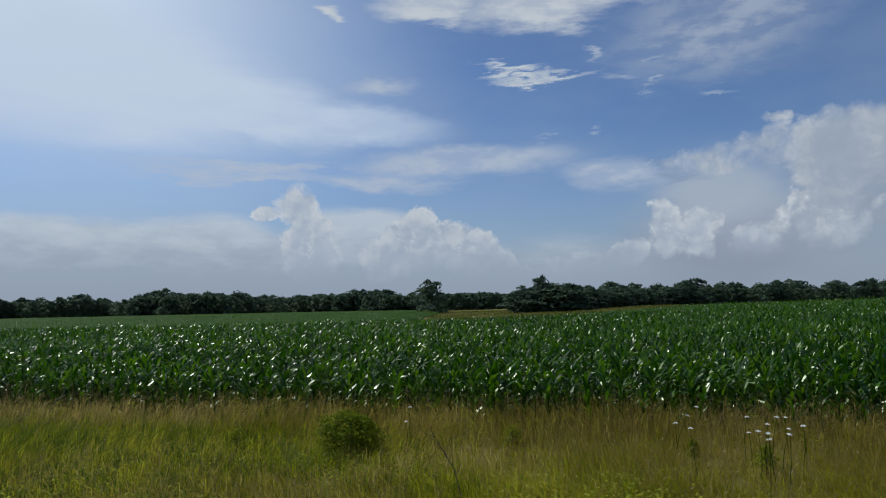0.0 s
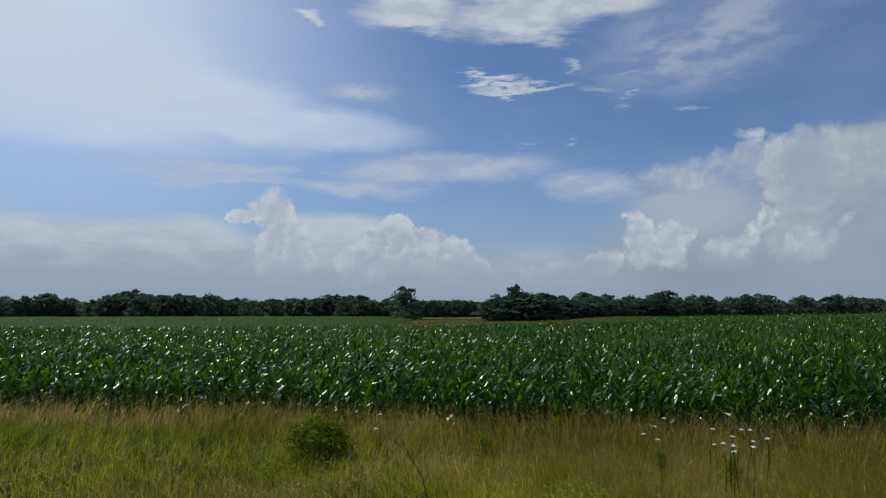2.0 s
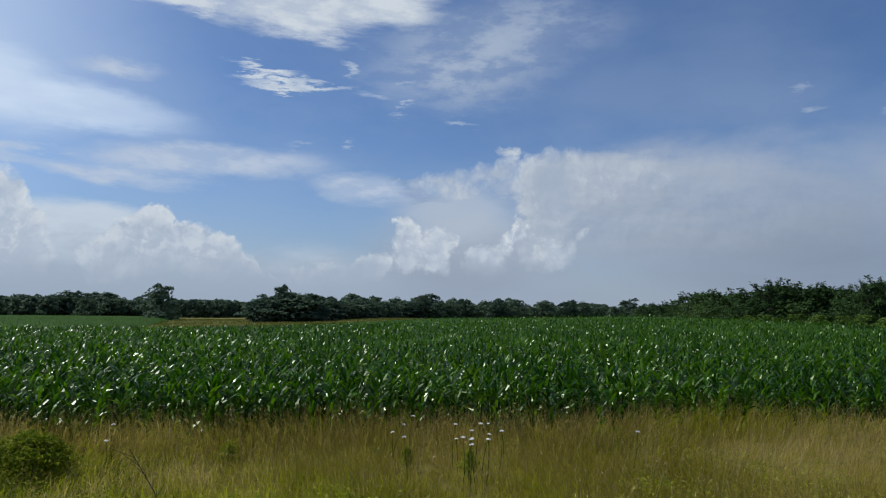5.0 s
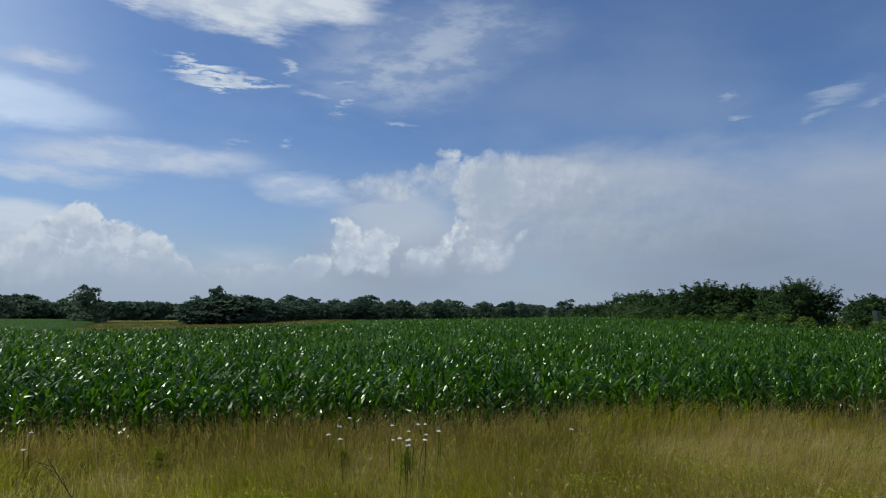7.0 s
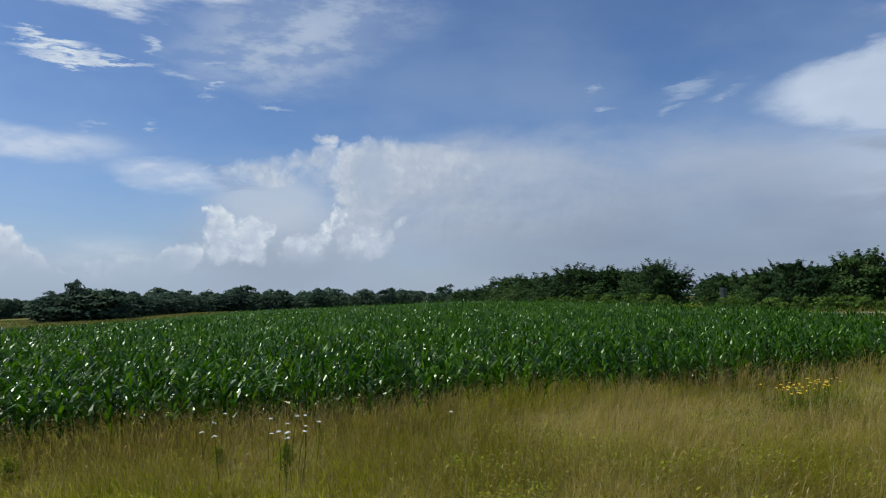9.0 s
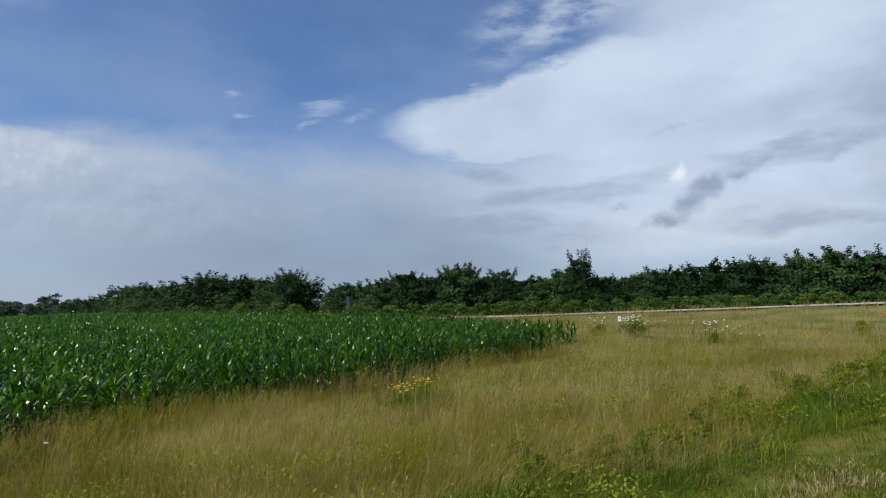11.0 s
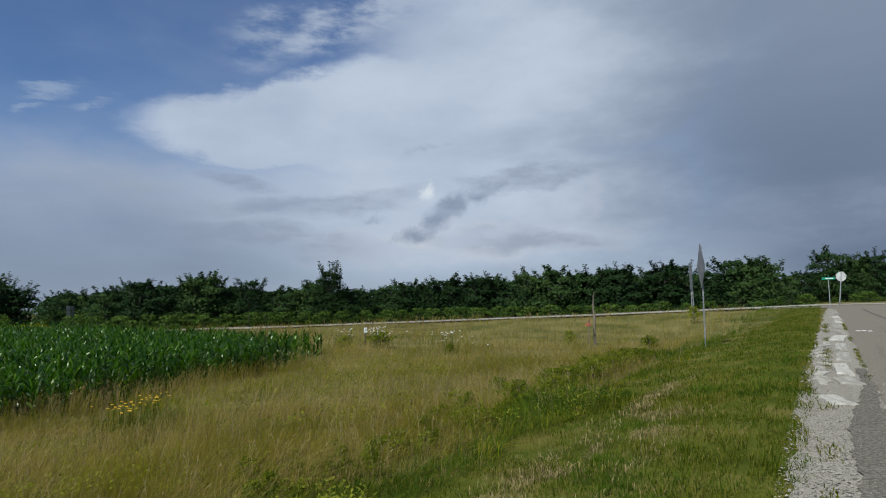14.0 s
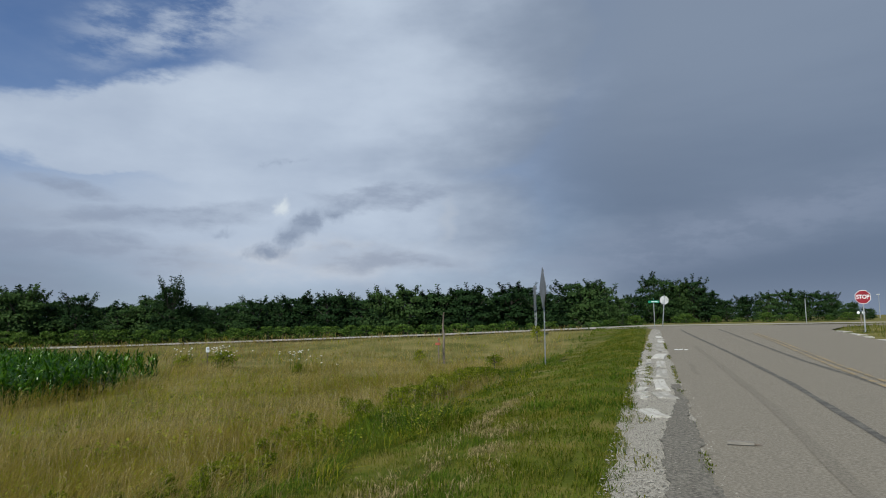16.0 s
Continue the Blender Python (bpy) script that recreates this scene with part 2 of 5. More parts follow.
# the great sheet on the far side: white on its near edge, slate under the storm
sheet = either(blob(P_SOFT, 76, 15.6, 12.5, 3.3, 3, 0.16), blob(P_SOFT, 86, 16, 12, 5.0, 14, 0.22), blob(P_SOFT, 100, 21, 17, 10, 10, 0.25), blob(P_SOFT, 92, 9, 22, 7, 0, 0.4), blob(P_FLAT, 150, 14, 48, 40, 0, 0.35))
sheet_col = wmix(wmath("MULTIPLY", broad, 0.75), (0.66, 0.71, 0.83), (0.45, 0.505, 0.64))
sheet_col = wmix(wrange(wmath("ADD", AZ, wmath("MULTIPLY", broad, 10)), 95, 124), sheet_col, wmix(wrange(wmath("MULTIPLY_ADD", streak, 3, EL), 3, 26), (0.165, 0.205, 0.295), (0.275, 0.32, 0.42)))
col = wmix(wmath("MULTIPLY", sheet, 0.97), col, sheet_col)
puffs = times(either(blob(P_SOFT, 80, 23.2, 8, 2.2, 14, 0.6), blob(P_SOFT, 76, 22.6, 4, 1.4, 0, 0.6)), fine)
col = wmix(wmath("MULTIPLY", puffs, 0.9), col, (0.50, 0.55, 0.68))
# darker shreds under the sheet, over a paler strip low down
col = wmix(times(blob(P_SOFT, 90, 5.2, 12, 1.5, 2, 0.7), wrange(fine, 0, 1, 0.2, 0.6)), col, (0.70, 0.69, 0.735))
low = either(blob(P_SOFT, 77, 8.4, 9, 1.0, 5, 0.6), blob(P_SOFT, 73, 5.2, 9, 1.3, -3, 0.6), blob(P_SOFT, 71.5, 10.6, 2.4, 0.9, -8, 0.5), blob(P_SOFT, 96.5, 10.9, 5.5, 0.8, 8, 0.5), blob(P_FLAT, 122, 6.5, 22, 2.0, 10, 0.9), blob(P_SOFT, 97, 5.4, 7, 0.9, 0, 0.7))
col = wmix(times(low, wrange(fine, 0, 1, 0.35, 0.68)), col, (0.31, 0.35, 0.465))
shreds = heap([(88.8, 7.9, 2.5, 1.05, 36), (86.4, 6.1, 1.9, 0.8, 12), (92.0, 9.3, 2.6, 0.7, 20), (84.6, 5.7, 0.7, 0.2, 30), (82.2, 7.4, 0.8, 0.3, 10), (88.2, 13.3, 1.2, 0.12, 4), (86.4, 12.9, 0.9, 0.10, 12)], 0.55)
col = wmix(times(wrange(shreds, -0.3, 0.7), wrange(fine, 0, 1, 0.6, 0.95)), col, (0.30, 0.345, 0.46))
puff = heap([(87.2, 9.5, 1.0, 0.95, 0)], 0.5)
col = wmix(wrange(puff, -0.1, 0.7, 0, 0.9), col, (0.84, 0.86, 0.90))
col = wmix(wmath("MULTIPLY", blob(P_SOFT, 101.2, 9.2, 0.6, 1.5, -8, 0.7), 0.6), col, (0.55, 0.58, 0.67))
# haze down at the horizon
col = wmix(wmath("MULTIPLY", wrange(EL, 4.0, -0.5), 0.45), col, (0.33, 0.38, 0.485))

back = W.new("ShaderNodeBackground")
L.new(col, back.inputs["Color"])
back.inputs["Strength"].default_value = WORLD_STRENGTH
world_out = W.new("ShaderNodeOutputWorld")
L.new(back.outputs[0], world_out.inputs[0])

sun = new("sun", bpy.data.lights.new("sun", "SUN"))
sun.data.energy, sun.data.angle, sun.data.color = SUN_STRENGTH, radians(0.6), (1.0, 0.95, 0.87)
sun.matrix_world = look((0, 0, 60), (math.sin(SUN_AZ) * -math.cos(SUN_EL), -math.cos(SUN_AZ) * math.cos(SUN_EL), 60 - math.sin(SUN_EL)))

# ---------------------------------------------------------------- materials


def material(name, colours, rough=0.8, scale=3.0, fine_scale=40.0, bump=0.2, bump_scale=None, island=0.0, translucent=0.0, metal=0.0, ramp=(0.35, 0.65), spec=0.5, random_object=0.0, stretch=(1, 1, 1), coords="Object", tint=(1, 1, 1)):
    """Two or three colours mixed by two scales of noise, with grain, and by what sets one piece apart from the next."""
    m = bpy.data.materials.new(name)
    m.use_nodes = True
    n, l = nodes_of(m.node_tree)
    out, bsdf = n.new("ShaderNodeOutputMaterial"), n.new("ShaderNodeBsdfPrincipled")
    tc, mp = n.new("ShaderNodeTexCoord"), n.new("ShaderNodeMapping")
    mp.inputs["Scale"].default_value = stretch
    l.new(tc.outputs[coords], mp.inputs[0])
    big, small = n.new("ShaderNodeTexNoise"), n.new("ShaderNodeTexNoise")
    for tex, s, d in ((big, scale, 5), (small, fine_scale, 4)):
        tex.inputs["Scale"].default_value, tex.inputs["Detail"].default_value = s, d
        l.new(mp.outputs[0], tex.inputs["Vector"])
    mixv = n.new("ShaderNodeMath")
    mixv.operation = "MULTIPLY_ADD"
    l.new(small.outputs["Fac"], mixv.inputs[0])
    mixv.inputs[1].default_value = 0.35
    l.new(big.outputs["Fac"], mixv.inputs[2])
    value = mixv.outputs[0]
    for amount, node, socket in ((island, "ShaderNodeNewGeometry", "Random Per Island"), (random_object, "ShaderNodeObjectInfo", "Random")):
        if amount:
            g, a = n.new(node), n.new("ShaderNodeMath")
            a.operation = "MULTIPLY_ADD"
            l.new(g.outputs[socket], a.inputs[0])
            a.inputs[1].default_value = amount
            l.new(value, a.inputs[2])
            value = a.outputs[0]
    cr = n.new("ShaderNodeValToRGB")
    shift = 0.175 + island / 2 + random_object / 2
    k = len(colours)
    while len(cr.color_ramp.elements) < k:
        cr.color_ramp.elements.new(0.5)
    for i, c in enumerate(colours):
        cr.color_ramp.elements[i].position = min(1, (ramp[0] + (ramp[1] - ramp[0]) * i / max(1, k - 1) + shift) / (1 + 2 * shift) )
        cr.color_ramp.elements[i].color = (*c, 1)
    norm = n.new("ShaderNodeMath")
    norm.operation = "DIVIDE"
    l.new(value, norm.inputs[0])
    norm.inputs[1].default_value = 1 + 2 * shift
    l.new(norm.outputs[0], cr.inputs[0])
    l.new(cr.outputs[0], bsdf.inputs["Base Color"])
    bsdf.inputs["Roughness"].default_value, bsdf.inputs["Metallic"].default_value = rough, metal
    bsdf.inputs["Specular IOR Level"].default_value, bsdf.inputs["Specular Tint"].default_value = spec, (*tint, 1)
    if bump:
        bp, bt = n.new("ShaderNodeBump"), n.new("ShaderNodeTexNoise")
        bt.inputs["Scale"].default_value, bt.inputs["Detail"].default_value = bump_scale or fine_scale, 5
        l.new(mp.outputs[0], bt.inputs["Vector"])
        l.new(bt.outputs["Fac"], bp.inputs["Height"])
        bp.inputs["Strength"].default_value, bp.inputs["Distance"].default_value = bump, 0.02
        l.new(bp.outputs[0], bsdf.inputs["Normal"])
    top = bsdf.outputs[0]
    if translucent:
        tr, mx = n.new("ShaderNodeBsdfTranslucent"), n.new("ShaderNodeMixShader")
        l.new(cr.outputs[0], tr.inputs["Color"])
        mx.inputs[0].default_value = translucent
        l.new(top, mx.inputs[1]), l.new(tr.outputs[0], mx.inputs[2])
        top = mx.outputs[0]
    l.new(top, out.inputs[0])
    return m


EARTH = material("thatch_and_soil", [(0.07, 0.075, 0.015), (0.12, 0.11, 0.03), (0.17, 0.145, 0.05)], 0.95, 0.35, 9, 0.6, spec=0.08)
TURF = material("mown_turf", [(0.05, 0.062, 0.008), (0.08, 0.092, 0.013), (0.13, 0.115, 0.03)], 0.95, 0.9, 14, 0.6, spec=0.03)
CORN = material("corn_leaf", [(0.009, 0.038, 0.0004), (0.021, 0.072, 0.0006), (0.041, 0.112, 0.001), (0.075, 0.160, 0.004)], 0.31, 0.6, 8, 0.0, island=0.8, translucent=0.46, spec=0.42, tint=(0.90, 1.0, 0.74), ramp=(0.30, 0.78))
CANOPY = material("corn_canopy", [(0.012, 0.032, 0.001), (0.020, 0.050, 0.002), (0.032, 0.072, 0.005)], 0.9, 1.4, 6, 1.0, 5.0, spec=0.05)
WATERWAY_GRASS = material("waterway_grass", [(0.075, 0.095, 0.016), (0.125, 0.135, 0.032), (0.19, 0.18, 0.065)], 0.8, 0.05, 0.5, 0.0, island=0.3, translucent=0.4, spec=0.03)
TAN_GRASS = material("ripe_grass", [(0.225, 0.184, 0.030), (0.335, 0.268, 0.064), (0.44, 0.350, 0.126)], 0.8, 0.22, 1.6, 0.0, island=0.20, translucent=0.62, spec=0.03, ramp=(0.42, 0.62))
GREEN_GRASS = material("green_grass", [(0.160, 0.188, 0.004), (0.240, 0.255, 0.010), (0.335, 0.318, 0.030)], 0.75, 0.4, 4, 0.0, island=0.20, translucent=0.66, spec=0.03)
LUSH_GRASS = material("lush_grass", [(0.036, 0.071, 0.004), (0.064, 0.112, 0.007), (0.110, 0.152, 0.013)], 0.7, 0.6, 4, 0.0, island=0.4, translucent=0.35, spec=0.08)
MOWN = material("mown_grass", [(0.043, 0.065, 0.003), (0.096, 0.120, 0.007), (0.175, 0.160, 0.03)], 0.8, 0.7, 5, 0.0, island=0.5, translucent=0.3, spec=0.03)
HAY = material("dry_cuttings", [(0.12, 0.10, 0.038), (0.20, 0.16, 0.068), (0.32, 0.255, 0.125)], 0.9, 2, 9, 0.0, island=0.6, spec=0.08)
PALE_HEADS = material("pale_seed_heads", [(0.20, 0.165, 0.06), (0.28, 0.225, 0.095), (0.35, 0.29, 0.14)], 0.9, 1, 9, 0.0, island=0.6, translucent=0.25, spec=0.08)
SEED_HEADS = material("seed_heads", [(0.15, 0.105, 0.045), (0.21, 0.15, 0.07), (0.28, 0.21, 0.10)], 0.9, 1, 9, 0.0, island=0.6, translucent=0.2, spec=0.08)
LEAF = material("tree_leaf", [(0.018, 0.041, 0.012), (0.031, 0.063, 0.018), (0.054, 0.096, 0.026)], 0.6, 0.25, 1.5, 0.0, island=0.22, translucent=0.3, random_object=0.6, spec=0.08)
# distance haze is put into this base colour: paler and bluer than near leaves
LEAF_HAZED = material("haze_tinted_far_leaf", [(0.044, 0.074, 0.050), (0.064, 0.100, 0.064), (0.088, 0.130, 0.078)], 0.75, 0.1, 0.6, 0.0, island=0.4, translucent=0.35, random_object=0.4, spec=0.08)
LEAF_LIGHT = material("shrub_leaf", [(0.034, 0.070, 0.010), (0.062, 0.110, 0.016), (0.10, 0.158, 0.027)], 0.6, 0.5, 3, 0.0, island=0.5, translucent=0.3, random_object=0.3, spec=0.08)
LEAF_WEED = material("weed_leaf", [(0.105, 0.145, 0.006), (0.185, 0.225, 0.013), (0.29, 0.300, 0.032)], 0.7, 2, 9, 0.0, island=0.5, translucent=0.5, random_object=0.3, spec=0.08)
BARK = material("bark", [(0.05, 0.04, 0.03), (0.09, 0.075, 0.06), (0.14, 0.12, 0.10)], 0.95, 3, 25, 0.8, stretch=(1, 1, 0.25))
ASPHALT = material("worn_asphalt", [(0.145, 0.127, 0.098), (0.185, 0.163, 0.126), (0.235, 0.209, 0.162)], 0.9, 32, 120, 0.4, 120, spec=0.15)
PALE_ASPHALT = material("bleached_asphalt", [(0.25, 0.23, 0.19), (0.31, 0.285, 0.24), (0.37, 0.345, 0.29)], 0.9, 8, 60, 0.2, spec=0.15)
DARK_ASPHALT = material("broken_asphalt", [(0.075, 0.068, 0.055), (0.145, 0.131, 0.105), (0.225, 0.206, 0.168)], 0.95, 28, 120, 0.9, 60, spec=0.15, ramp=(0.30, 0.70))
GRAVEL = material("limestone_gravel", [(0.07, 0.064, 0.052), (0.20, 0.183, 0.148), (0.35, 0.323, 0.268)], 0.95, 55, 210, 0.25, 160, island=0.3, ramp=(0.28, 0.62), spec=0.15)
CONCRETE = material("broken_concrete", [(0.29, 0.272, 0.232), (0.38, 0.358, 0.308), (0.47, 0.445, 0.39)], 0.9, 3, 50, 0.6, 40, random_object=0.4, spec=0.15)
RUBBER = material("tyre_mark", [(0.075, 0.070, 0.060), (0.10, 0.093, 0.079), (0.14, 0.13, 0.108)], 0.85, 6, 60, 0.3, spec=0.15)
YELLOW = material("faded_yellow_paint", [(0.165, 0.148, 0.112), (0.215, 0.168, 0.095), (0.28, 0.20, 0.085)], 0.8, 3, 45, 0.2)
FAINT = material("faint_wheel_track", [(0.130, 0.114, 0.088), (0.165, 0.146, 0.113), (0.205, 0.182, 0.142)], 0.9, 32, 120, 0.4, spec=0.15)
PALE_WOOD = material("bleached_wood", [(0.15, 0.136, 0.11), (0.21, 0.19, 0.158), (0.27, 0.247, 0.205)], 0.9, 6, 50, 0.4, stretch=(0.2, 1, 1))
STEEL = material("galvanised_steel", [(0.30, 0.31, 0.32), (0.40, 0.41, 0.42), (0.48, 0.49, 0.50)], 0.55, 5, 60, 0.1, metal=0.6)
PALE_METAL = material("weathered_pale_metal", [(0.42, 0.42, 0.40), (0.50, 0.50, 0.48), (0.58, 0.58, 0.56)], 0.6, 4, 40, 0.05)
ALUMINIUM = material("bare_sheet_metal", [(0.15, 0.155, 0.165), (0.19, 0.195, 0.205), (0.24, 0.245, 0.255)], 0.5, 3, 30, 0.05, metal=0.5)
WOOD = material("weathered_wood", [(0.10, 0.08, 0.06), (0.17, 0.14, 0.11), (0.25, 0.22, 0.18)], 0.95, 4, 40, 0.6, stretch=(1, 1, 0.15))
RED = material("sign_red", [(0.22, 0.008, 0.016), (0.26, 0.010, 0.02), (0.30, 0.016, 0.026)], 0.45, 3, 30, 0.03)
SIGN_WHITE = material("sign_white", [(0.70, 0.70, 0.68), (0.78, 0.78, 0.76), (0.82, 0.82, 0.80)], 0.5, 4, 40, 0.03)
SIGN_GREEN = material("sign_green", [(0.01, 0.20, 0.11), (0.015, 0.25, 0.14), (0.02, 0.29, 0.17)], 0.45, 4, 40, 0.03)
ORANGE = material("faded_orange_plastic", [(0.26, 0.06, 0.03), (0.32, 0.08, 0.04), (0.38, 0.11, 0.06)], 0.6, 6, 50, 0.05)
PETAL_WHITE = material("white_petals", [(0.62, 0.62, 0.55), (0.74, 0.74, 0.68), (0.80, 0.80, 0.76)], 0.8, 9, 60, 0.0, translucent=0.25)
PETAL_YELLOW = material("yellow_petals", [(0.60, 0.36, 0.01), (0.72, 0.46, 0.015), (0.80, 0.55, 0.03)], 0.7, 9, 60, 0.0, translucent=0.25)

# ---------------------------------------------------------------- the lie of the land
UX, UY = 0.883, -0.469  # along the road beside the camera
GRADE = 0.017
R2X, R2Y, R2DX, R2DY = 54.0, -29.0, 0.242, 0.970  # the crossing road


def road_frame(x, y):
    """How far along the near road, and how far to its right."""
    return UX * x + UY * y, UY * x - UX * y


def road_place(s, q):
    return UX * s + UY * q, UY * s - UX * q


def cross_frame(x, y):
    """How far along the crossing road, and how far beyond its middle."""
    dx, dy = x - R2X, y - R2Y
    return R2DX * dx + R2DY * dy, R2DY * dx - R2DX * dy


def field_height(x, y):
    hill = 1.25 * np.exp(-((x - 50) ** 2 + (y - 95) ** 2) / (2 * 40.0**2)) + 0.62 * np.exp(-((x - 58) ** 2 + (y - 64) ** 2) / (2 * 20.0**2))
    fall = 2.3 * smooth(25, 112, y) * (1 - 0.72 * smooth(8, 72, x))
    rise = 0.6 * smooth(125, 205, y) * (1 - smooth(25, 75, x))
    return -0.5 + hill - fall + rise - 0.6 * smooth(200, 320, np.hypot(x, y))


def land(x, y):
    x, y = np.asarray(x, float), np.asarray(y, float)
    s, q = road_frame(x, y)
    c, e = cross_frame(x, y)
    z1 = GRADE * np.clip(s, -60, 60)
    z2 = np.interp(c, [-200, -40, 0, 18, 50, 95, 140, 300], [0.9, 1.05, 1.0, 0.5, -0.2, -0.7, -1.0, -1.2])
    f = field_height(x, y)
    k1 = smooth(-0.6, -9.0, q) * 0.62 + 0.38 * smooth(-0.5, -3.8, q)
    z = z1 + (f - z1) * k1
    k2 = 1 - smooth(4.2, 20, np.abs(e))
    z = z + (z2 - z) * k2
    far_side = smooth(6, 40, e)
    return z + (np.maximum(z2, -0.4) - z) * far_side * 0.8


def sheet_mesh(name, xs, ys, height, mat):
    X, Y = np.meshgrid(xs, ys)
    V = np.stack([X, Y, height(X, Y)], -1).reshape(-1, 3)
    n, m = len(xs), len(ys)
    i = (np.arange(m - 1)[:, None] * n + np.arange(n - 1)).ravel()
    return raw_mesh(name, V, np.stack([i, i + 1, i + n + 1, i + n], 1), mat, True)


def raw_mesh(name, V, F, mat, shade_smooth=False):
    """A mesh from arrays: places, and faces of equal corner count."""
    me = bpy.data.meshes.new(name)
    F = np.asarray(F, dtype=np.int32)
    me.vertices.add(len(V)), me.loops.add(F.size), me.polygons.add(len(F))
    me.vertices.foreach_set("co", np.asarray(V, dtype=np.float32).ravel())
    me.loops.foreach_set("vertex_index", F.ravel())
    me.polygons.foreach_set("loop_start", np.arange(0, F.size, F.shape[1], dtype=np.int32))
    me.polygons.foreach_set("use_smooth", np.full(len(F), shade_smooth))
    me.update(calc_edges=True)
    me.validate()
    me.materials.append(mat)
    return me


def part(name, me, parent=None, label="", mat=None):
    """One mesh object, from a mesh or a bmesh, under a thing or a part."""
    if isinstance(me, bmesh.types.BMesh):
        bm, me = me, bpy.data.meshes.new(name)
        bm.to_mesh(me)
        bm.free()
        me.materials.append(mat)
    ob = new(name, me)
    ob.parent = parent
    return tagged(ob, label)


def thing(name, label, category, group="", kind=""):
    return tagged(new(name), label, category, group, kind)


def spaced(reach, first, growth):
    out, step = [0.0], first
    while out[-1] < reach:
        out.append(out[-1] + step)
        step = min(step * growth, 400)
    return np.array(out)


half = spaced(4200, 0.5, 1.055)
axis = np.concatenate([-half[:0:-1], half])


def ground_height(x, y):
    s, q = road_frame(x, y)
    c, e = cross_frame(x, y)
    on_road = np.maximum(smooth(-0.1, 0.9, q) * smooth(12, 10, q) * smooth(66, 60, s) * smooth(-62, -58, s), smooth(4.6, 3.6, np.abs(e)) * smooth(400, 380, np.abs(c)))
    return land(x, y) - 0.10 * on_road


ground = tagged(new("ground", sheet_mesh("ground", axis + 8, axis + 4, ground_height, EARTH)), "rough ground of soil and dead thatch under grass and crop", "ground", kind="structure")


def strip(name, place, along, across, lift, mat):
    """A ribbon that follows the land: place(a, b) gives x and y."""
    A, B = np.meshgrid(along, across, indexing="ij")
    x, y = place(A, B)
    V = np.stack([x, y, land(x, y) + lift], -1).reshape(-1, 3)
    n = len(across)
    i = (np.arange(len(along) - 1)[:, None] * n + np.arange(n - 1)).ravel()
    return raw_mesh(name, V, np.stack([i, i + n, i + n + 1, i + 1], 1), mat, True)


def cross_place(c, e):
    return R2X + R2DX * c + R2DY * e, R2Y + R2DY * c - R2DX * e


def right_edge(s):
    """The far edge of the near road, which widens into the junction."""
    return np.interp(s, [-60, 18, 33, 46, 50, 53, 56], [8.4, 8.4, 9.4, 10.4, 12.0, 15.0, 21.0])


def left_edge(s):
    return np.interp(s, [-60, 46, 50, 53, 56], [0.62, 0.62, 0.2, -1.4, -5.0]) + 0.05 * np.sin(s * 1.9) * np.sin(s * 0.7)


def near_road_place(s, k):
    return road_place(s, left_edge(s) + (right_edge(s) - left_edge(s)) * k)


road_1 = tagged(new("road_1", strip("road_1", near_road_place, np.arange(-60, 56.6, 0.5), np.linspace(0, 1, 13), 0.03, ASPHALT)), "worn pale grey country road with a coarse surface", "road", kind="structure")
road_2 = tagged(new("road_2", strip("road_2", cross_place, np.arange(-380, 381, 2.0), np.linspace(-3.4, 3.4, 5), 0.034, PALE_ASPHALT)), "pale grey country road that crosses ahead", "road", kind="structure")

# ---------------------------------------------------------------- corn
CORN_EDGE = [(-160.0, 45.8), (20.0, 6.6), (26.3, 5.2), (28.9, 5.9), (35.0, 10.0), (44.0, 17.0), (51.0, 26.0), (58.0, 50.0), (72.0, 100.0), (92.0, 185.0), (60.0, 270.0), (-30.0, 285.0), (-210.0, 215.0)]


def inside(x, y, poly):
    x, y = np.asarray(x), np.asarray(y)
    hit = np.zeros(x.shape, bool)
    for (ax, ay), (bx, by) in zip(poly, poly[1:] + poly[:1]):
        cross = (ay > y) != (by > y)
        hit ^= cross & (x < (bx - ax) * (y - ay) / ((by - ay) or 1e-9) + ax)
    return hit


WATERWAY = [(-9.0, 118.0), (-2.0, 112.0), (9.0, 114.0), (20.0, 121.0), (34.0, 132.0), (60.0, 160.0), (84.0, 205.0), (84.0, 290.0), (2.0, 290.0), (-1.0, 200.0)]


def swale_gap(x, y):
    """Distance out from the edge of the grassed waterway, negative in it."""
    x, y = np.asarray(x, float), np.asarray(y, float)
    out = np.full(x.shape, 1e9)
    for (ax, ay), (bx, by) in zip(WATERWAY, WATERWAY[1:] + WATERWAY[:1]):
        k = np.clip(((x - ax) * (bx - ax) + (y - ay) * (by - ay)) / ((bx - ax) ** 2 + (by - ay) ** 2), 0, 1)
        out = np.minimum(out, np.hypot(x - ax - k * (bx - ax), y - ay - k * (by - ay)))
    return np.where(inside(x, y, WATERWAY), -out, out)


def in_swale(x, y):
    """The grassed waterway in the field, which is not planted."""
    return swale_gap(x, y) < 0


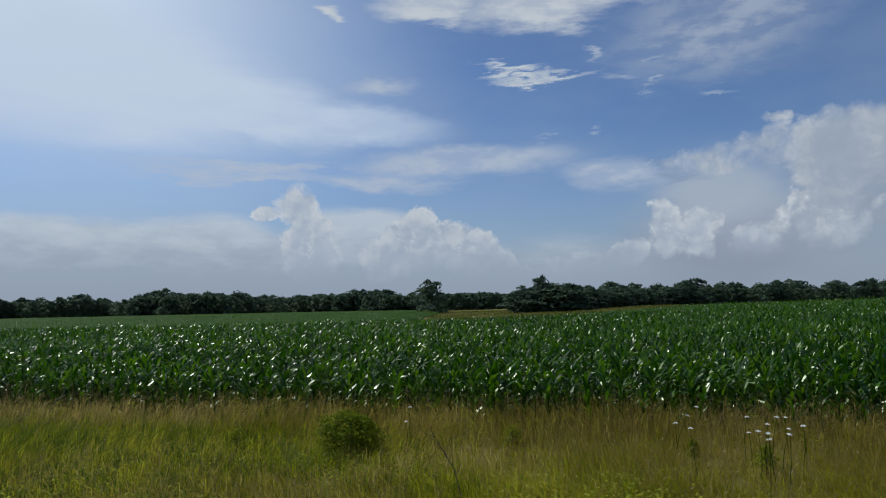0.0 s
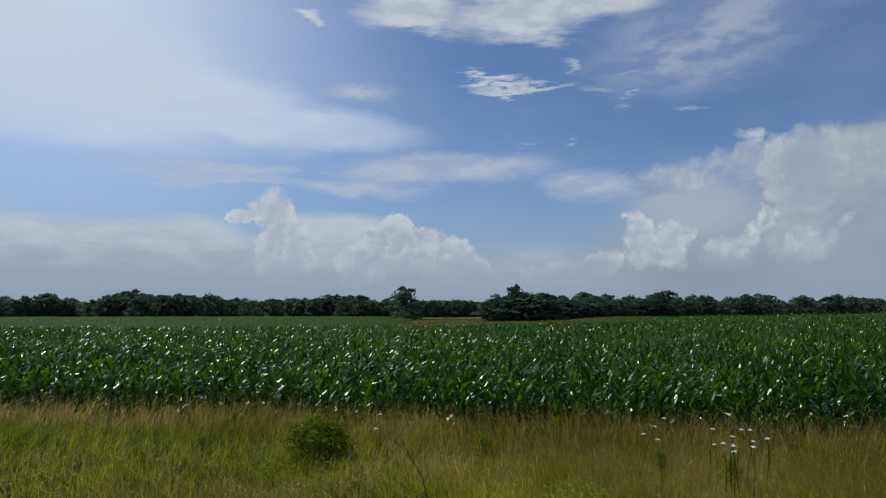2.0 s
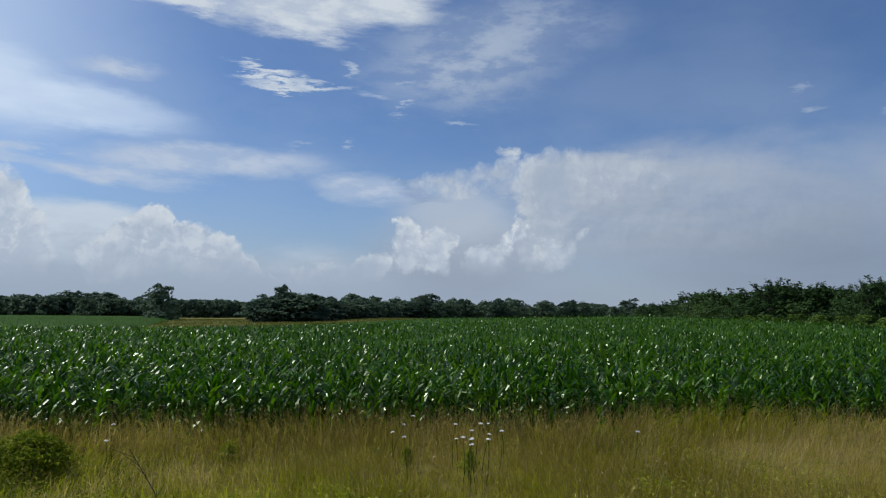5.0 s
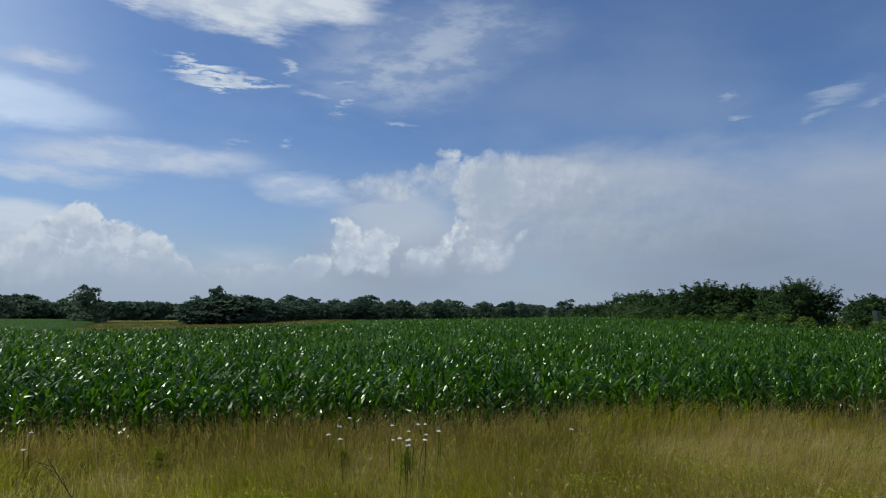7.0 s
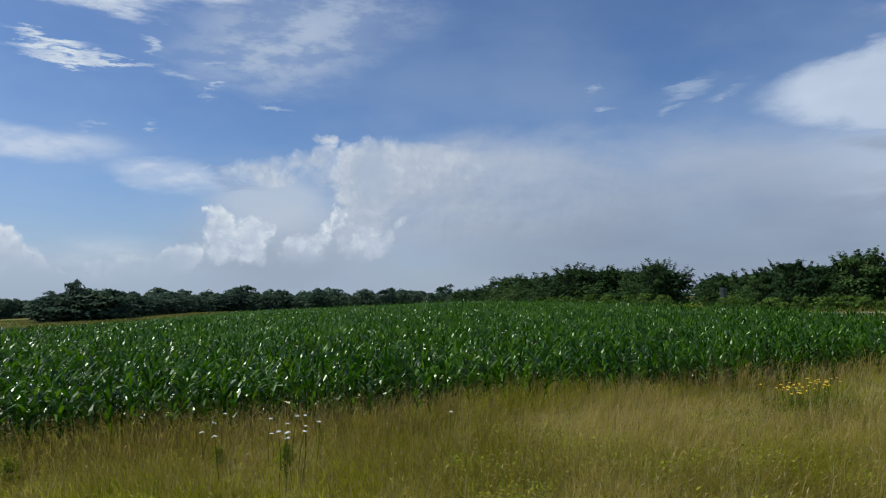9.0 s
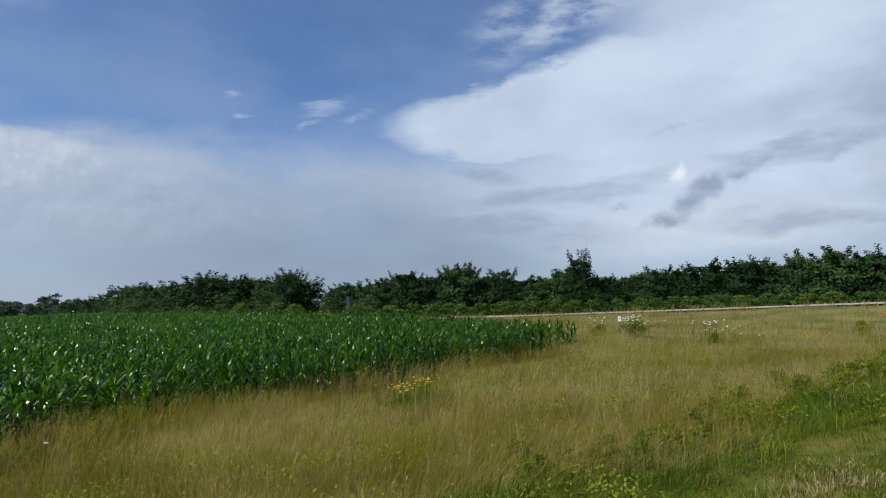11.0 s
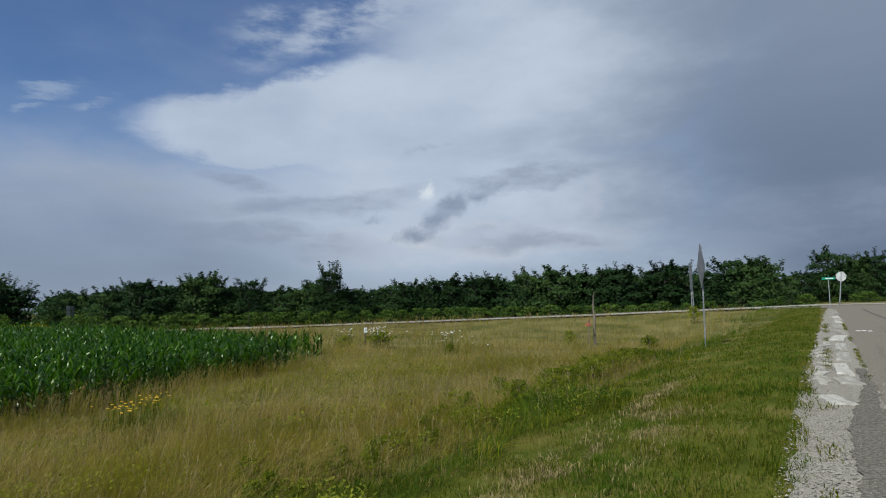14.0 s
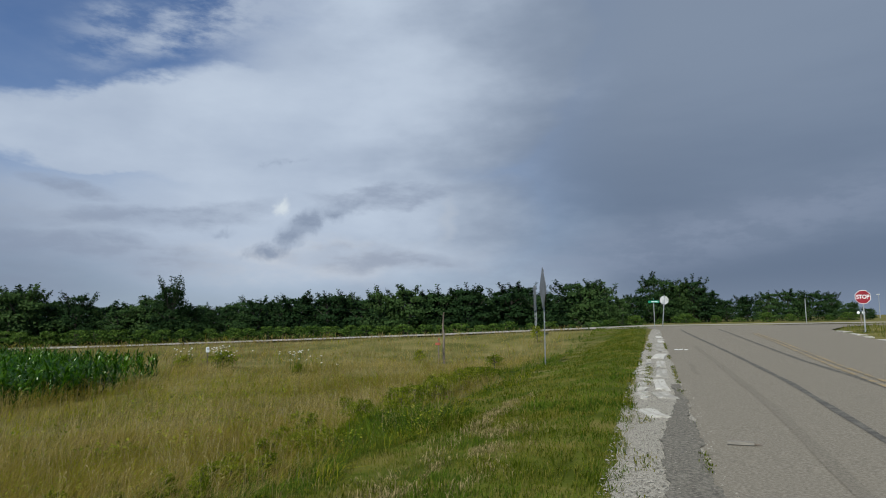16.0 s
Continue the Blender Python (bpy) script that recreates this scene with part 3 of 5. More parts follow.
def corn_plant(leaves, segments, rng, height, broad_leaf=1.0):
    """Leaf strips of one plant, which rise from the stalk and arch over: places and quads."""
    V, F = [], []
    turn = rng.uniform(0, 6.28)
    for k in range(leaves):
        f = (k + 0.6) / leaves
        z0 = height * (0.05 + 0.78 * f ** 0.85)
        a = turn + math.pi * k + rng.normal(0, 0.5)
        length = height * (0.37 - 0.14 * abs(f - 0.45)) * rng.uniform(0.75, 1.15)
        width = 0.046 * broad_leaf * rng.uniform(0.75, 1.15)
        ang = rng.uniform(0.85, 1.30)
        droop = rng.uniform(1.3, 2.7) * (1.15 - 0.35 * f)
        x = z = 0.0
        roll, twist = rng.normal(0, 0.25), rng.normal(0, 0.6)
        base = len(V)
        for j in range(segments + 1):
            u = j / segments
            w = width * (0.6 + 1.3 * u) if u < 0.3 else width * (1 - ((u - 0.3) / 0.7) ** 2.0) + 0.004
            tw = roll + twist * u
            ox, oy, oz = -math.sin(a) * w / 2 * math.cos(tw), math.cos(a) * w / 2 * math.cos(tw), w / 2 * math.sin(tw)
            cx, cy = math.cos(a) * x, math.sin(a) * x
            V += [(cx + ox, cy + oy, z0 + z + oz), (cx - ox, cy - oy, z0 + z - oz)]
            step = length / segments * (1 - 0.25 * abs(u - 0.5))
            x, z = x + math.cos(ang) * step, z + math.sin(ang) * step
            ang -= droop / segments * (0.55 + 0.9 * u)
            if j:
                F.append((base + 2 * j - 2, base + 2 * j - 1, base + 2 * j + 1, base + 2 * j))
    if segments > 2:
        base = len(V)
        for z in (0, height * 0.55):
            r = 0.014 if z == 0 else 0.008
            V += [(r, 0, z), (-r / 2, r, z), (-r / 2, -r, z)]
        F += [(base + i, base + (i + 1) % 3, base + 3 + (i + 1) % 3, base + 3 + i) for i in range(3)]
    return np.array(V), np.array(F)


def scatter(templates, x, y, z, scale, rng, lean=0.06):
    """Copies of mesh templates at places, each turned and scaled, joined."""
    pick = rng.integers(0, len(templates), len(x))
    turn = rng.uniform(0, 2 * math.pi, len(x))
    Vs, Fs, offset = [], [], 0
    for t, (V, F) in enumerate(templates):
        i = np.flatnonzero(pick == t)
        if not len(i):
            continue
        c, s = np.cos(turn[i])[:, None], np.sin(turn[i])[:, None]
        px = (V[:, 0] * c - V[:, 1] * s) * scale[i, None]
        py = (V[:, 0] * s + V[:, 1] * c) * scale[i, None]
        pz = V[:, 2] * scale[i, None]
        lx, ly = rng.normal(0, lean, (2, len(i), 1))
        out = np.stack([px + lx * pz + x[i, None], py + ly * pz + y[i, None], pz + z[i, None]], -1)
        Vs.append(out.reshape(-1, 3))
        Fs.append((F[None] + (np.arange(len(i)) * len(V))[:, None, None] + offset).reshape(-1, F.shape[1]))
        offset += len(i) * len(V)
    return np.concatenate(Vs), np.concatenate(Fs)


def crop(name, near, far, along, rowgap, templates, label, seed, first=-38):
    """The corn between two distances, in rows beside the edge of the field."""
    rng = np.random.default_rng(seed)
    ex, ey = 0.977, -0.213
    n = int(2 * (far + 20) / along)
    a = (np.arange(n) - n / 2) * along
    b = np.arange(0.25, far + 30, rowgap)
    A, B = np.meshgrid(a, b)
    A, B = A + rng.uniform(-0.4, 0.4, A.shape) * along, B + rng.normal(0, 0.05, B.shape)
    x, y = (A * ex - B * ey).ravel(), (10.7 + A * ey + B * ex).ravel()
    r, az = np.hypot(x, y), np.degrees(np.arctan2(x, y))
    keep = (r >= near) & (r < far) & (az > first) & (az < 82)
    x, y = x[keep], y[keep]
    keep = inside(x, y, CORN_EDGE) & ~in_swale(x, y)
    x, y = x[keep], y[keep]
    V, F = scatter(templates, x, y, land(x, y), rng.uniform(0.8, 1.12, len(x)) * (0.35 + 0.65 * smooth(0, 3, swale_gap(x, y))) * (1 + 0.06 * np.sin(x * 0.3) * np.sin(y * 0.23)), rng, 0.13)
    return tagged(new(name, raw_mesh(name, V, F, CORN)), label, "corn", kind="stuff")


prng = np.random.default_rng(3)
CORN_H = 1.02
crop("corn_plants", 0, 24, 0.115, 0.62, [corn_plant(12, 3, prng, CORN_H) for _ in range(18)], "dense green corn with arching glossy leaves at the field's edge", 11, -42)
crop("corn_plants", 24, 44, 0.21, 0.74, [corn_plant(8, 2, prng, CORN_H, 1.15) for _ in range(14)], "dense green corn rows further into the field", 12)
crop("corn_plants", 44, 76, 0.44, 0.90, [corn_plant(6, 2, prng, CORN_H, 1.6) for _ in range(12)], "green corn rows on the rise of the field", 14)
crop("corn_plants", 76, 200, 1.5, 1.8, [corn_plant(4, 2, prng, CORN_H, 2.4) for _ in range(8)], "distant green corn over the rise of the field", 13)



def canopy_mesh():
    """The closed leaf roof of the crop, where single plants can no longer be told apart."""
    xs, ys = np.arange(-210, 96, 1.8), np.arange(2, 290, 1.8)
    X, Y = np.meshgrid(xs, ys)
    bumps = RNG.normal(0, 0.05, X.shape)
    V = np.stack([X, Y, land(X, Y) + (CORN_H * 0.64 + bumps) * (0.1 + 0.9 * smooth(0, 3, swale_gap(X, Y)))], -1).reshape(-1, 3)
    n = len(xs)
    i = (np.arange(len(ys) - 1)[:, None] * n + np.arange(n - 1)).ravel()
    cx, cy = V[i, 0] + 0.9, V[i, 1] + 0.9
    keep = np.hypot(cx, cy) > 22
    for dx, dy in ((-2.2, 0), (2.2, 0), (0, -2.2), (0, 2.2)):
        keep &= inside(cx + dx, cy + dy, CORN_EDGE)
    keep &= ~in_swale(cx, cy)
    i = i[keep]
    return raw_mesh("corn_canopy", V, np.stack([i, i + 1, i + n + 1, i + n], 1), CANOPY, True)


tagged(new("corn_canopy", canopy_mesh()), "closed dark green leaf roof of the corn field", "corn", kind="stuff")

# ---------------------------------------------------------------- grass


def blade_mesh(name, x, y, height, width, mat, rng, lean=0.45, lift=0.0, wind=(0.10, -0.06)):
    """Grass blades, each one bent quad."""
    n = len(x)
    z = land(x, y) + lift
    a, face = rng.uniform(0, 6.28, n), rng.uniform(0, 6.28, n)
    bend = np.clip(np.abs(rng.normal(0, lean, n)), 0, 1.3) * height
    dx, dy = np.cos(a) * bend + wind[0] * height, np.sin(a) * bend + wind[1] * height
    w = np.stack([np.cos(face) * width / 2, np.sin(face) * width / 2, 0 * width], 1)
    top = height * np.sqrt(np.clip(1 - (bend / height) ** 2 * 0.5, 0.25, 1))
    base, tip = np.stack([x, y, z - 0.02], 1), np.stack([x + dx, y + dy, z + top], 1)
    mid = np.stack([x + dx * 0.34, y + dy * 0.34, z + top * 0.62], 1)
    V = np.stack([base - w * 0.6, mid + w * 1.1, tip, mid - w * 0.7], 1).reshape(-1, 3)
    return raw_mesh(name, V, np.arange(4 * n).reshape(-1, 4), mat)


def tuft_mesh(name, x, y, height, blades, width, mat, rng, spread=0.10):
    """Tufts of grass: blades that fan out and arch over from each root."""
    n = len(x) * blades
    tx, ty, th = np.repeat(x, blades), np.repeat(y, blades), np.repeat(height, blades)
    a = rng.uniform(0, 6.28, n)
    tip_lean = np.abs(rng.normal(0.85, 0.5, n))
    h = th * rng.uniform(0.45, 1.15, n)
    sway = 6.0 * patch(x, y, 0.35, 5.0) + 3.0 * patch(x, y, 1.3, 2.0) + rng.normal(0, 0.5, len(x))
    flow = np.repeat(0.46 * np.cos(sway), blades), np.repeat(0.46 * np.sin(sway), blades)
    root = rng.uniform(0, spread, n)
    bx, by = tx + np.cos(a) * root, ty + np.sin(a) * root
    dx = (np.cos(a) * tip_lean + flow[0] + 0.10) * h
    dy = (np.sin(a) * tip_lean + flow[1] - 0.06) * h
    z = land(bx, by)
    top = h * np.sqrt(np.clip(1.1 - tip_lean**2 * 0.6, 0.2, 1))
    face = a + 1.57 + rng.normal(0, 0.7, n)
    w = np.stack([np.cos(face) * width / 2, np.sin(face) * width / 2, 0 * a], 1)
    base, tip = np.stack([bx, by, z - 0.02], 1), np.stack([bx + dx, by + dy, z + top], 1)
    mid = np.stack([bx + dx * 0.28, by + dy * 0.28, z + np.maximum(top * 0.72, h * 0.35)], 1)
    V = np.stack([base - w * 0.6, mid + w * 1.1, tip, mid - w * 0.7], 1).reshape(-1, 3)
    return raw_mesh(name, V, np.arange(4 * n).reshape(-1, 4), mat)


def plume_mesh(name, x, y, height, size, mat, rng):
    """Seed heads on thin stalks: a stalk and a slim spindle each."""
    n = len(x)
    z = land(x, y)
    lean = rng.normal(0, 0.26, (n, 2)) * height[:, None] + np.array([0.10, -0.06]) * height[:, None]
    face = rng.uniform(0, 6.28, n)
    w = np.stack([np.cos(face), np.sin(face), 0 * face], 1)
    foot = np.stack([x, y, z], 1)
    neck = np.stack([x + lean[:, 0], y + lean[:, 1], z + height], 1)
    nod = np.stack([lean[:, 0] * 0.9, lean[:, 1] * 0.9, 0.9 * height * 0.2], 1) + rng.normal(0, 0.015, (n, 3))
    nod *= (size / np.linalg.norm(nod, axis=1))[:, None]
    t = 0.0012 * np.maximum(1, np.hypot(x, y) / 9)[:, None]
    wide = (size * 0.085)[:, None] * np.maximum(1, np.hypot(x, y) / 16)[:, None]
    V = np.stack([foot - w * t, foot + w * t, neck + w * t, neck - w * t, neck, neck + nod * 0.4 + w * wide, neck + nod, neck + nod * 0.45 - w * wide], 1).reshape(-1, 3)
    i = np.arange(n)[:, None] * 8
    return raw_mesh(name, V, np.concatenate([i + [0, 1, 2, 3], i + [4, 5, 6, 7]], 0), mat)


def meadow_points(count, rng, r0, r1, az0=-64, az1=125, power=1.0):
    u = rng.uniform(0, 1, count)
    r = (r0 ** power + u * (r1 ** power - r0 ** power)) ** (1 / power)
    az = np.radians(rng.uniform(az0, az1, count))
    return np.sin(az) * r, np.cos(az) * r


def edge_gap(x, y):
    """Distance in front of the corn's edge."""
    return (10.9 - 0.218 * x - y) * 0.977


def meadow_keep(x, y):
    s, q = road_frame(x, y)
    c, e = cross_frame(x, y)
    return (~inside(x, y, CORN_EDGE) | ((edge_gap(x, y) > -0.7) & (x < 25))) & (q < -3.5 - 0.2 * np.sin(s * 0.9) - 0.15 * np.sin(s * 2.3)) & (e < -4.6)


GRAIN = np.random.default_rng(99).uniform(0, 1, (256, 256))


def value_noise(x, y):
    """Smooth unevenness between random values on a grid of one metre."""
    i, j = np.floor(x).astype(int), np.floor(y).astype(int)
    u, v = x - i, y - j
    u, v = u * u * (3 - 2 * u), v * v * (3 - 2 * v)
    i, j = i % 255, j % 255
    return (GRAIN[i, j] * (1 - u) + GRAIN[i + 1, j] * u) * (1 - v) + (GRAIN[i, j + 1] * (1 - u) + GRAIN[i + 1, j + 1] * u) * v


def patch(x, y, scale, seed):
    """Unevenness of the meadow at three sizes, from 0 to 1."""
    x, y, c = np.asarray(x, float) * scale * 0.38 + 31.7 * seed, np.asarray(y, float) * scale * 0.38 + 12.3 * seed, 0.8
    k = 0.55 * value_noise(x, y) + 0.30 * value_noise(2.3 * (c * x + 0.6 * y), 2.3 * (c * y - 0.6 * x)) + 0.15 * value_noise(5.6 * x, 5.6 * y)
    return np.clip((k - 0.5) * 1.6 + 0.5, 0, 1)


def bloom(x, y):
    """The green patch round the yellow flowers."""
    az = np.degrees(np.arctan2(x, y))
    return np.exp(-((az - 65) / 7) ** 2 - ((np.hypot(x, y) - 13.2) / 3.0) ** 2)


def lushness(x, y):
    """Damp green foot of the verge, and green patches on the side away from the junction."""
    s, q = road_frame(x, y)
    az = np.degrees(np.arctan2(x, y))
    damp = smooth(-5.2, -4.2, q + 0.5 * np.sin(s * 0.6)) * smooth(35, 55, az)
    shade = 0.85 * smooth(42, 2, az) * smooth(0.3, 1.5, edge_gap(x, y))
    return np.clip(damp + shade + 0.7 * bloom(x, y) + 1.5 * (patch(x, y, 0.75, 1.0) - 0.50), 0.08, 0.95)


grng = np.random.default_rng(21)
for count, r0, r1, w, blades in ((24000, 4.0, 14.5, 0.0055, 13), (20000, 13.0, 32.0, 0.010, 8), (16000, 30.0, 85.0, 0.030, 4)):
    x, y = meadow_points(count, grng, r0, r1, power=1.6)
    k = meadow_keep(x, y)
    x, y = x[k], y[k]
    s, q = road_frame(x, y)
    lush = lushness(x, y)
    green = grng.uniform(0, 1, len(x)) < lush
    gap = edge_gap(x, y)
    h = ((0.75 + 0.25 * smooth(20, 70, np.degrees(np.arctan2(x, y)))) * (0.24 + 0.30 * patch(x, y, 0.9, 3.0)) + 0.22 * smooth(1.3, 0.5, gap)) * grng.uniform(0.75, 1.2, len(x)) * (0.5 + 0.5 * smooth(-3.5, -4.8, q))
    damp = green & (((q > -4.9 + 0.3 * np.sin(s * 0.8)) & (x > 1.5)) | (bloom(x, y) > grng.uniform(0.3, 1.1, len(x))) | (smooth(10, -20, np.degrees(np.arctan2(x, y))) * 0.5 > grng.uniform(0, 1, len(x))))
    for mask, mat, label, thick in ((~green, TAN_GRASS, "tall ripe tan meadow grass beside the corn", 1.0), (green & ~damp, GREEN_GRASS, "tall yellow-green meadow grass beside the corn", 1.2), (damp, LUSH_GRASS, "lush dark green grass in damp patches of the meadow", 1.4)):
        if mask.sum() > 20:
            tagged(new("meadow_grass", tuft_mesh("meadow_grass", x[mask], y[mask], h[mask], blades, w * thick, mat, grng, 0.10 if r0 < 20 else 0.2)), label, "grass", kind="stuff")

# low mixed grass under the tall blades
x, y = meadow_points(14000, grng, 4.0, 26.0, power=1.5)
k = meadow_keep(x, y)
x, y = x[k], y[k]
tagged(new("low_grass", tuft_mesh("low_grass", x, y, 0.10 + 0.16 * patch(x, y, 1.4, 6.0), 7, 0.013, GREEN_GRASS, grng, 0.16)), "low yellow-green grass under the tall meadow stalks", "grass", kind="stuff")

# small broad-leaved herbs among the grass
def herb_mesh(name, x, y, height, leaves, leaf, mat, rng):
    """Low herbs: leaves round short stems, each one quad."""
    n = len(x) * leaves
    hx, hy, hh = np.repeat(x, leaves), np.repeat(y, leaves), np.repeat(height, leaves)
    a, u = rng.uniform(0, 6.28, n), rng.uniform(0.15, 1.0, n)
    out = hh * rng.uniform(0.05, 0.55, n)
    c = np.stack([hx + np.cos(a) * out, hy + np.sin(a) * out, land(hx, hy) + hh * u], 1)
    up = rng.uniform(-0.2, 0.8, n)
    go = np.stack([np.cos(a), np.sin(a), up], 1) * (leaf * rng.uniform(0.6, 1.3, n))[:, None]
    side = np.stack([-np.sin(a), np.cos(a), rng.normal(0, 0.4, n)], 1) * (leaf * 0.32 * rng.uniform(0.7, 1.3, n))[:, None]
    V = np.stack([c, c + go * 0.5 + side, c + go, c + go * 0.5 - side], 1).reshape(-1, 3)
    return raw_mesh(name, V, np.arange(4 * n).reshape(-1, 4), mat)


for count, r0, r1, leaf, leaves in ((9000, 4.2, 12.0, 0.040, 9), (5000, 11.0, 24.0, 0.07, 7)):
    x, y = meadow_points(count, grng, r0, r1, power=1.5)
    k = meadow_keep(x, y) & (patch(x, y, 1.6, 8.0) > 0.50 + 0.22 * smooth(30, 80, np.degrees(np.arctan2(x, y))))
    x, y = x[k], y[k]
    tagged(new("herbs", herb_mesh("herbs", x, y, 0.12 + 0.34 * patch(x, y, 1.1, 5.0) * grng.uniform(0.5, 1.2, len(x)), leaves, leaf, LEAF_WEED, grng)), "low broad-leaved green herbs among the meadow grass", "weeds", kind="stuff")

# seed heads over the meadow, browner along the corn
for count, r0, r1 in ((27000, 5.0, 18.0), (20000, 17.0, 55.0)):
    x, y = meadow_points(count, grng, r0, r1, power=1.5)
    k = meadow_keep(x, y) & (grng.uniform(0, 1, count) < 1.08 - lushness(x, y) + 0.6 * smooth(1.5, 0.6, edge_gap(x, y)))
    x, y = x[k], y[k]
    brown = (edge_gap(x, y) < 1.5) | (grng.uniform(0, 1, len(x)) < 0.25)
    for mask, mat, label in ((brown, SEED_HEADS, "brown seed heads on thin stalks along the corn"), (~brown, PALE_HEADS, "pale straw seed heads over the meadow")):
        h = grng.uniform(0.26, 0.52, mask.sum()) * (0.8 + 0.4 * patch(x[mask], y[mask], 0.7, 3.0)) + 0.16 * smooth(1.3, 0.5, edge_gap(x[mask], y[mask]))
        tagged(new("seed_heads", plume_mesh("seed_heads", x[mask], y[mask], h, grng.uniform(0.03, 0.07, mask.sum()), mat, grng)), label, "grass", kind="stuff")

# grass of the waterway
x, y = grng.uniform(-10, 84, 18000), grng.uniform(111, 238, 18000)
k = in_swale(x, y)
x, y = x[k], y[k]
tagged(new("waterway_grass", tuft_mesh("waterway_grass", x, y, 0.25 + 0.3 * patch(x, y, 0.3, 2.0), 3, 0.16, WATERWAY_GRASS, grng, 0.6)), "olive green grass of the unplanted waterway in the corn field", "grass", kind="stuff")
az, r = np.radians(grng.uniform(55.5, 58.8, 1500)), grng.uniform(118, 200, 1500)
x, y = np.sin(az) * r, np.cos(az) * r
tagged(new("pasture_grass", tuft_mesh("pasture_grass", x, y, np.full(1500, 0.4), 4, 0.16, GREEN_GRASS, grng, 0.6)), "sunlit green pasture seen through a gap in the wood", "grass", kind="stuff")

verge_across = np.linspace(-4.3, -0.28, 9)
tagged(new("verge", strip("verge", road_place, np.arange(-58, 60, 0.6), verge_across, 0.014, TURF)), "green turf of the mown road verge", "verge", kind="structure")
# mown verge, both corners of the junction, and dry cuttings on it
for count, s0, s1, w, hh in ((68000, 0.3, 13.0, 0.009, 0.062), (40000, 11.0, 58.0, 0.018, 0.070), (20000, 0.5, -16.0, 0.014, 0.062)):
    u = grng.uniform(0, 1, count)
    s, q = s0 + (s1 - s0) * (0.5 * u + 0.5 * u * u), grng.uniform(-4.2, -0.24, count)
    q = np.where(q > -0.75, q + 0.22 * (patch(s, q, 2.5, 3.0) - 0.5), q)
    x, y = road_place(s, q)
    clump = patch(x, y, 9.0, 1.0) * (0.4 + patch(x, y, 2.2, 4.0))
    tall = hh * grng.uniform(0.4, 1.3, count) * (0.35 + 1.7 * clump)
    rich = patch(x, y, 3.2, 7.0) + 0.28 * smooth(-3.4, -4.2, q) > grng.uniform(0.45, 0.85, count)
    for mask, mat, label in ((~rich, MOWN, "short mown yellow-green grass on the road verge"), (rich, LUSH_GRASS, "short mown deep green grass on the road verge")):
        tagged(new("mown_grass", blade_mesh("mown_grass", x[mask], y[mask], tall[mask], np.full(mask.sum(), w), mat, grng, 0.85)), label, "grass", kind="stuff")
s, q = 3.0 + 13 * grng.uniform(0, 1, 26000) ** 1.2, grng.normal(0, 1, 26000)
q = -2.2 - 0.35 * smooth(9, 14, s) + 0.25 * (patch(s, 0 * s, 1.6, 9.0) - 0.5) + q * (0.36 - 0.16 * smooth(9, 14, s))
k = patch(s * 1.2, q * 2.2, 3.4, 2.0) * (1 - 0.6 * smooth(11, 16, s)) > grng.uniform(0.30, 0.80, len(s))
x, y = road_place(s[k], q[k])
tagged(new("dry_cuttings", blade_mesh("dry_cuttings", x, y, grng.uniform(0.04, 0.10, len(x)), np.full(len(x), 0.008), HAY, grng, 1.3, 0.03)), "dry straw-coloured cuttings lying on the mown verge", "cut grass", kind="stuff")
s, q = grng.uniform(18, 60, 16000), 9.0 + grng.uniform(0, 1, 16000) ** 0.8 * 26
k = (q > right_edge(s) + 0.3) & (cross_frame(*road_place(s, q))[1] < -4.4)
x, y = road_place(s[k], q[k])
tagged(new("mown_grass", blade_mesh("mown_grass", x, y, grng.uniform(0.10, 0.35, len(x)), np.full(len(x), 0.03), MOWN, grng, 0.6)), "short green grass on the corner beyond the road", "grass", kind="stuff")

# ---------------------------------------------------------------- trees


def tube(V, F, a, b, ra, rb, sides=6):
    a, b = Vector(a), Vector(b)
    d = (b - a).normalized()
    side = d.cross(Vector((0.3, 0.9, 0.2))).normalized()
    other = d.cross(side)
    base = len(V)
    for p, r in ((a, ra), (b, rb)):
        for k in range(sides):
            t = 2 * math.pi * k / sides
            V.append(tuple(p + side * (math.cos(t) * r) + other * (math.sin(t) * r)))
    F += [(base + k, base + (k + 1) % sides, base + sides + (k + 1) % sides, base + sides + k) for k in range(sides)]


